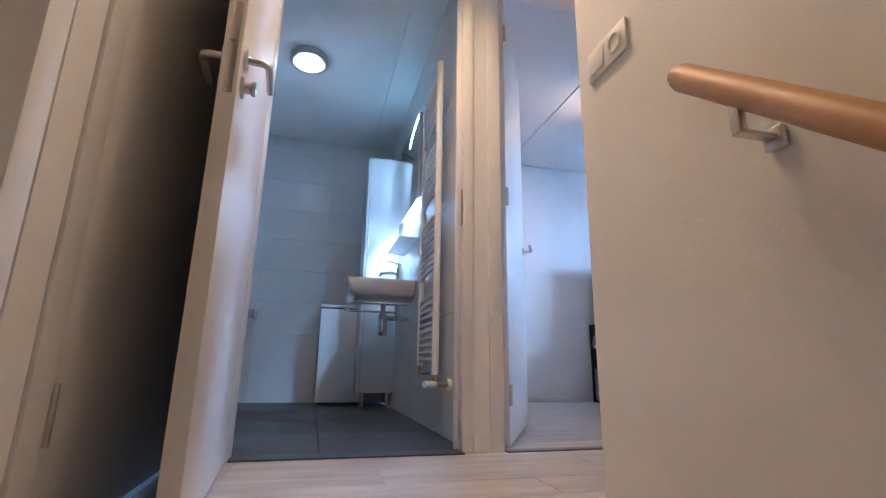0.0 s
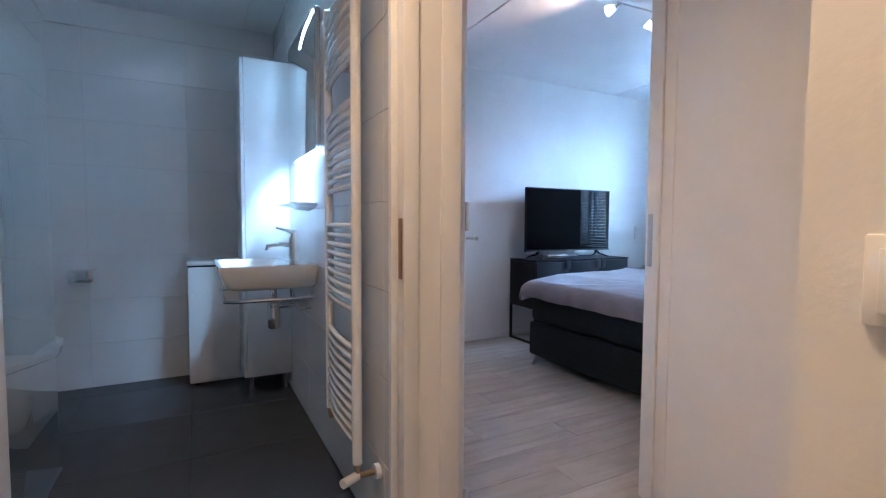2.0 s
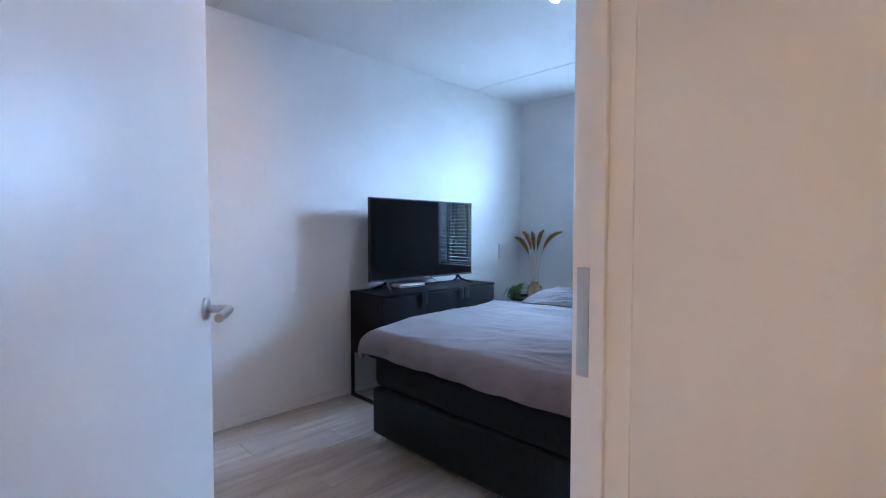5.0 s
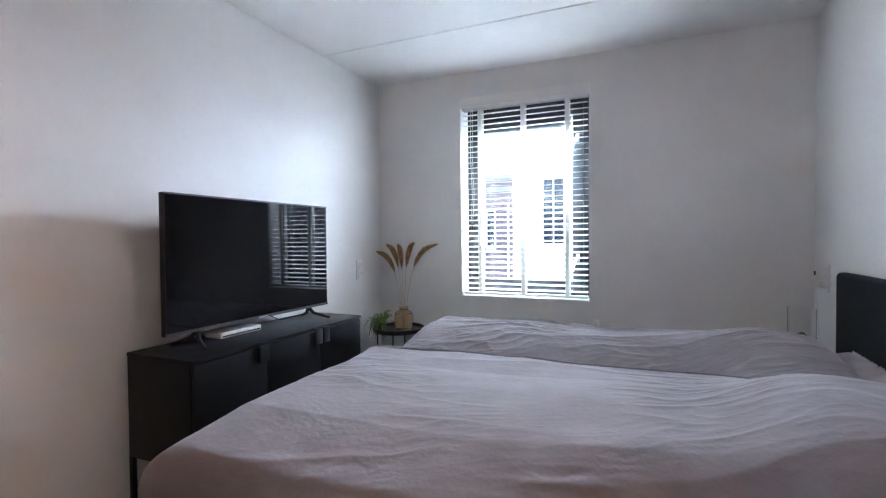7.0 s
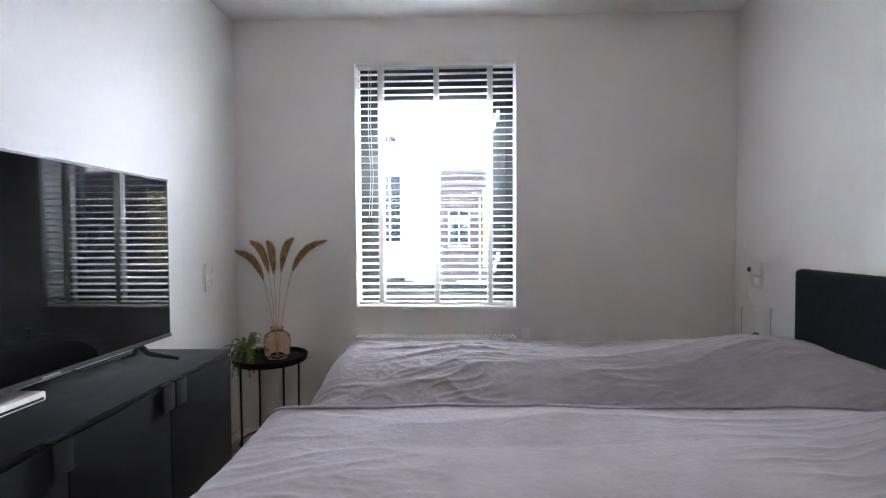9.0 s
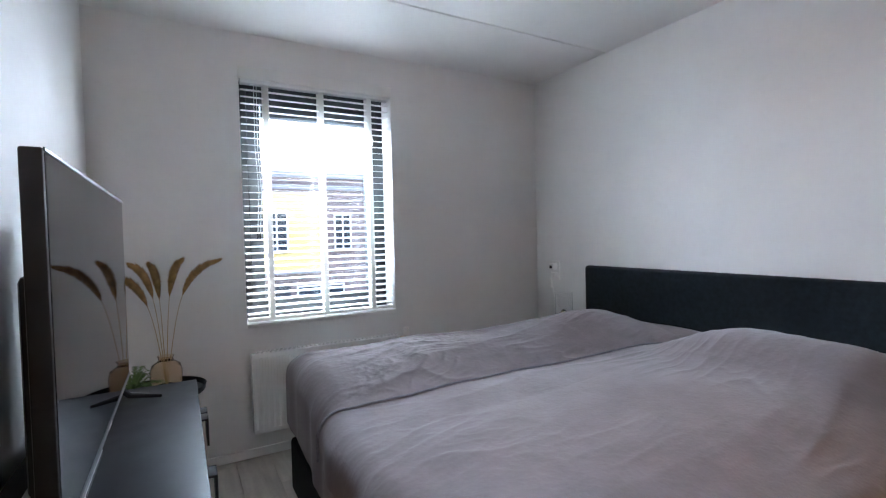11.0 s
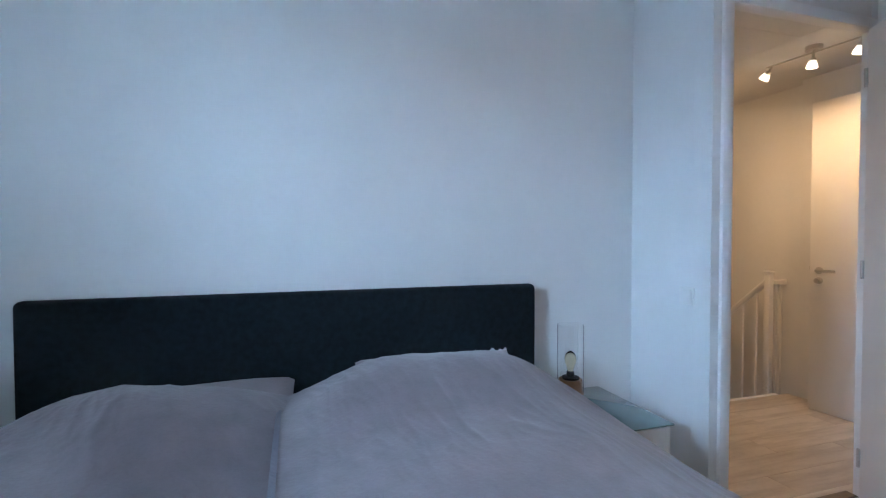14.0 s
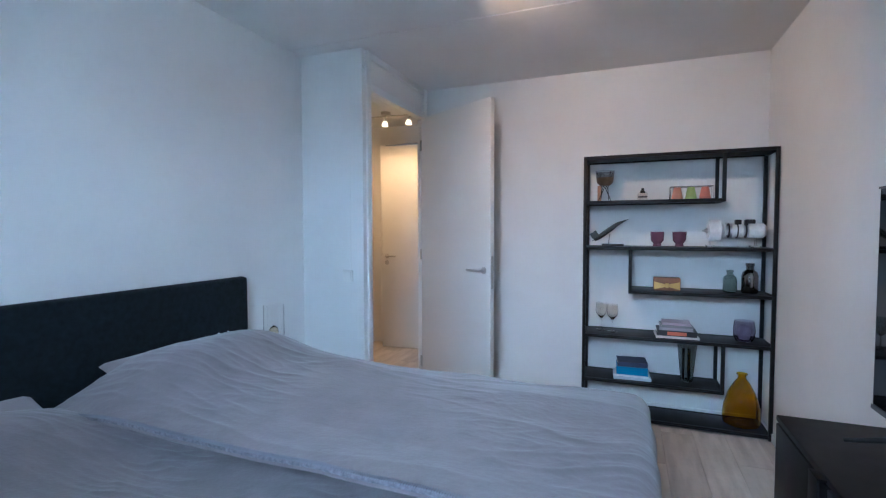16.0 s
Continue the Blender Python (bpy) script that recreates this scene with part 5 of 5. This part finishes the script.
for y in (-0.022, 0.012):
    part("black_stripe", box(-0.012, 0.012, y - 0.008, y + 0.008, 0.016, 0.235, 0.002), BPLASTIC, tv2)
gb = thing("lilac_tumbler", "lilac glass tumbler holding a folded napkin", "glass", pose(XC, 2.40, Z5))
part("glass", glass_body([(0.048, 0.0), (0.062, 0.03), (0.066, 0.07), (0.058, 0.135)]), tinted("lilac_glass", (0.80, 0.76, 0.88)), gb)
part("napkin", lathe([(0, 0.008), (0.03, 0.01), (0.042, 0.05), (0.03, 0.10), (0.01, 0.11), (0, 0.112)], 9), mat("lilac_paper", (0.55, 0.52, 0.66), 0.8, vary=0.15, scale=40), gb)
yv = [(0.085, 0.0), (0.108, 0.012), (0.115, 0.05), (0.108, 0.13), (0.082, 0.22), (0.045, 0.29), (0.026, 0.315), (0.024, 0.335), (0.033, 0.345), (0.033, 0.352)]
whole("yellow_bottle_vase", glass_body(yv, 0.004), tinted("amber_yellow_glass", (0.93, 0.66, 0.05)), "wide amber-yellow glass bottle vase on the lowest board", "vase", pose(XC, 2.395, Z7))

# ---- outside ----
GZ = -2.85
structure("ground", boxes((4.9, 900, -700, 700, GZ - 0.2, GZ)), mat("asphalt", (0.055, 0.055, 0.055), 0.9, vary=0.2, scale=1.5, bump=0.5, bump_scale=60), "grey asphalt street outside", "ground")
structure("pavement_far", boxes((17.0, 20.0, -60, 60, GZ, GZ + 0.12)), mat("pavers", (0.28, 0.26, 0.24), 0.9, vary=0.2, scale=3), "grey paved footway along the houses", "pavement")
BRICK = mat("brown_grey_brick", (0.22, 0.165, 0.15), 0.9, vary=0.25, scale=5, bump=0.6, bump_scale=25)
YELLOW = mat("yellow_cladding", (0.72, 0.56, 0.20), 0.6, vary=0.05, scale=2)
PALEYELLOW = mat("pale_yellow_render", (0.74, 0.67, 0.42), 0.8, vary=0.05, scale=2)
CREAM = mat("cream_render", (0.70, 0.66, 0.54), 0.8, vary=0.05, scale=2)
DARKGLASS = mat("dark_window_glass", (0.03, 0.04, 0.05), 0.05, vary=0, rvary=0)
ROOFTRIM = mat("grey_roof_trim", (0.30, 0.29, 0.30), 0.6)


def facade_window(parent, x, y0, y1, z0, z1):
    w = part("window", boxes((x - 0.05, x + 0.02, y0, y0 + 0.07, z0, z1), (x - 0.05, x + 0.02, y1 - 0.07, y1, z0, z1), (x - 0.05, x + 0.02, y0 + 0.07, y1 - 0.07, z0, z0 + 0.07), (x - 0.05, x + 0.02, y0 + 0.07, y1 - 0.07, z1 - 0.07, z1), (x - 0.05, x + 0.02, (y0 + y1) / 2 - 0.03, (y0 + y1) / 2 + 0.03, z0 + 0.07, z1 - 0.07)), PAINT, parent)
    part("pane", box(x - 0.012, x - 0.004, y0 + 0.06, y1 - 0.06, z0 + 0.06, z1 - 0.06), DARKGLASS, w)
    part("sill", box(x - 0.10, x + 0.02, y0 - 0.04, y1 + 0.04, z0 - 0.06, z0 - 0.001), ROOFTRIM, w)


def house(y0, y1, roof, wall, bay, windows, label, pipe=None):
    """A terraced house: wall, roof edge, cornice, an upper bay, its windows (y0, y1, z0, z1), a door and ground-floor windows."""
    h = thing("terraced_house", label, "house", pose(0, 0, 0), group="houses across the street")
    X = 22.0
    part("wall", box(X, X + 8, y0, y1, GZ, roof - 0.25), wall, h)
    part("roof", box(X - 0.15, X + 8, y0, y1, roof - 0.25, roof), ROOFTRIM, h)
    part("cornice", box(X - 0.06, X - 0.002, y0, y1, roof - 0.75, roof - 0.55), ROOFTRIM, h)
    if bay:
        part("bay", box(X - 0.35, X - 0.001, bay[0], bay[1], -0.07, 3.30, 0.01), YELLOW, h, "yellow clad bay")
        part("bay_trim", box(X - 0.37, X - 0.001, bay[0] - 0.02, bay[1] + 0.02, -0.15, -0.071), ROOFTRIM, h)
    for a, b, z0, z1 in windows:
        inside = bay and bay[0] < a and b < bay[1]
        facade_window(h, X - 0.352 if inside else X - 0.002, a, b, z0, z1)
    for y in (y0 + 0.7, y1 - 2.9):
        facade_window(h, X - 0.002, y, y + 2.1, -2.2, -0.7)
    part("door", box(X - 0.03, X + 0.01, (y0 + y1) / 2 - 0.5, (y0 + y1) / 2 + 0.5, GZ + 0.12, GZ + 2.3), ANTHRACITE, h)
    if pipe is not None:
        part("downpipe", rod((X - 0.06, pipe, GZ + 0.12), (X - 0.06, pipe, 2.9), 0.05, 12), PAINT, h, "white downpipe")
    return h


house(-5.0, 2.13, 4.2, BRICK, (-3.2, 0.2), [(-1.85, -0.93, 0.80, 2.53), (0.75, 1.7, 0.77, 2.4), (-4.7, -3.9, 0.80, 2.4)], "brown brick terraced house with a yellow bay", 0.32)
for i in range(3):
    e = -5.0 - 7.1 * i
    house(e - 7.1, e, 4.2, BRICK, (e - 5.3, e - 1.9), [(e - 4.0, e - 3.05, 0.80, 2.53), (e - 1.4, e - 0.5, 0.77, 2.4)], "brown brick terraced house with a yellow bay")
house(2.13, 6.1, 6.6, PALEYELLOW, None, [(3.72, 4.75, 0.96, 3.95), (3.9, 4.7, 5.3, 5.75)], "tall pale yellow rendered terraced house")
house(6.1, 12.4, 4.2, BRICK, None, [(6.9, 7.8, 0.77, 2.6), (9.2, 10.2, 0.77, 2.6)], "brown brick terraced house with a flat roof", 6.3)
house(12.4, 19.8, 5.6, CREAM, None, [(13.4, 14.4, 0.8, 2.6), (16.5, 17.5, 0.8, 2.6)], "tall cream rendered terraced house")


def car(m, colour, label):
    c = thing("parked_car", label, "car", m, group="parked cars")
    paint = mat("car_paint_" + "_".join(str(int(v * 99)) for v in colour), colour, 0.25, vary=0.01, coat=0.8)
    bm = bmesh.new()
    prof = [(-2.0, 0.35), (-2.05, 0.6), (-1.95, 0.85), (-1.1, 0.95), (1.75, 0.95), (2.0, 0.8), (2.02, 0.35)]
    for pr, w0 in ((prof, 0.85),):
        a = [bm.verts.new((-w0, y, z)) for y, z in pr]
        b = [bm.verts.new((w0, y, z)) for y, z in pr]
        bm.faces.new(a)
        bm.faces.new(b[::-1])
        for k in range(len(pr)):
            bm.faces.new((a[k], b[k], b[(k + 1) % len(pr)], a[(k + 1) % len(pr)]))
    bmesh.ops.bevel(bm, geom=bm.edges[:], offset=0.06, segments=3, affect="EDGES")
    part("body", bm, paint, c)
    for pr, w0, w1, mt, nm in (([(-1.15, 0.94), (-0.45, 1.36), (1.25, 1.38), (1.75, 0.94)], 0.80, 0.66, DARKGLASS, "glasshouse"), ([(-0.47, 1.36), (-0.35, 1.44), (1.15, 1.46), (1.28, 1.37)], 0.67, 0.62, paint, "roof")):
        bm = bmesh.new()
        lo = min(z for _, z in pr)
        hi = max(z for _, z in pr)
        wd = [w0 + (w1 - w0) * (z - lo) / (hi - lo) for _, z in pr]
        a = [bm.verts.new((-w, y, z)) for (y, z), w in zip(pr, wd)]
        b = [bm.verts.new((w, y, z)) for (y, z), w in zip(pr, wd)]
        bm.faces.new(a)
        bm.faces.new(b[::-1])
        for k in range(len(pr)):
            bm.faces.new((a[k], b[k], b[(k + 1) % len(pr)], a[(k + 1) % len(pr)]))
        part(nm, bm, mt, c)
    for x in (-0.8, 0.8):
        for y in (-1.25, 1.25):
            w = part("wheel", rod((x - 0.1, y, 0.31), (x + 0.1, y, 0.31), 0.31, 20), BPLASTIC, c)
            part("rim", rod((x + (0.1 if x > 0 else -0.1), y, 0.31), (x + (0.106 if x > 0 else -0.106), y, 0.31), 0.2, 16), STEEL, w)
    return c


car(pose(15.2, -6.0, GZ), (0.75, 0.75, 0.74), "white hatchback parked along the street")
car(pose(15.2, 0.2, GZ), (0.55, 0.56, 0.57), "silver hatchback parked along the street")
car(pose(15.2, 5.6, GZ), (0.75, 0.75, 0.74), "white hatchback parked along the street")

# ---- planks and tiles ----
rp = random.Random(9)


def lay(parent, name, material, x0, x1, y0, y1, z0, z1, lx, ly, gap, stagger, skip=None):
    """Rows of boards or tiles, trimmed to the rectangle; alike pieces share a mesh."""
    cache = {}
    row = 0
    y = y0
    while y < y1 - 0.01:
        yb = min(y + ly, y1)
        off = (stagger * row) % 1.0 * lx if stagger else 0.0
        x = x0 - off
        while x < x1 - 0.005:
            xa, xb = max(x, x0), min(x + lx, x1)
            if xb - xa > 0.02:
                key = (round(xb - xa, 4), round(yb - y, 4))
                if key not in cache:
                    w, h = key
                    cache[key] = as_mesh(name, box(gap / 2, w - gap / 2, gap / 2, h - gap / 2, z0, z1, 0.0012, 1), material, smooth=0)
                o = new(name, cache[key])
                o.parent = parent
                o.location = (xa, y, 0)
            x += lx
        y = yb
        row += 1


lay(floor_bed, "plank", PLANK, XS, XW - 0.001, -0.032, YT, -0.008, 0.0, 1.28, 0.192, 0.0016, 0.37)
lay(floor_bed, "plank", PLANK, 1.20, XW - 0.001, YH, -0.032, -0.008, 0.0, 1.28, 0.192, 0.0016, 0.41)
lay(floor_hall, "plank", PLANK, -1.03, 1.105, -1.28, -0.088, -0.008, 0.0, 1.28, 0.192, 0.0016, 0.37)
lay(floor_bath, "tile", DARKTILE, BX0, BX1 + 0.008, 0.0, BY1 + 0.010, -0.012, 0.0, 0.60, 0.60, 0.003, 0.0)


def tile_wall(parent, u0, u1, m, w=0.60, h=0.30):
    """Wall tiles laid in a local plane: x along the wall, y up, z out."""
    cache = {}
    v = 0.0
    while v < CZ - 0.01:
        vb = min(v + h, CZ)
        u = u0
        while u < u1 - 0.01:
            ub = min(u + w, u1)
            key = (round(ub - u, 4), round(vb - v, 4))
            if key not in cache:
                cache[key] = as_mesh("tile", box(0.001, key[0] - 0.001, 0.001, key[1] - 0.001, -0.0085, 0.0, 0.0012, 1), WALLTILE, smooth=0)
            o = new("tile", cache[key])
            o.parent = parent
            o.matrix_basis = m @ Matrix.Translation((u, v, 0)) @ pose(0, 0, 0, random.uniform(-0.12, 0.12), random.uniform(-0.06, 0.06))
            u = ub
        v = vb


NORTH = bpy.data.objects["wall_bath_north"]
WEST = bpy.data.objects["wall_bath_west"]
EAST = bpy.data.objects["wall_bath_east"]
tile_wall(NORTH, 0.0, BX1 - BX0, Matrix.Translation((BX0, BY1, 0)) @ Matrix(((1, 0, 0), (0, 0, -1), (0, 1, 0))).to_4x4())
tile_wall(EAST, 0.0, 2.46, Matrix.Translation((BX1, BY1, 0)) @ Matrix(((0, 0, -1), (-1, 0, 0), (0, 1, 0))).to_4x4())
tile_wall(EAST, 2.462, BY1 - 0.008, Matrix.Translation((BX1, BY1, 0)) @ Matrix(((0, 0, -1), (-1, 0, 0), (0, 1, 0))).to_4x4())
tile_wall(WEST, 0.0, BY1, Matrix.Translation((BX0, 0, 0)) @ Matrix(((0, 0, 1), (1, 0, 0), (0, 1, 0))).to_4x4())
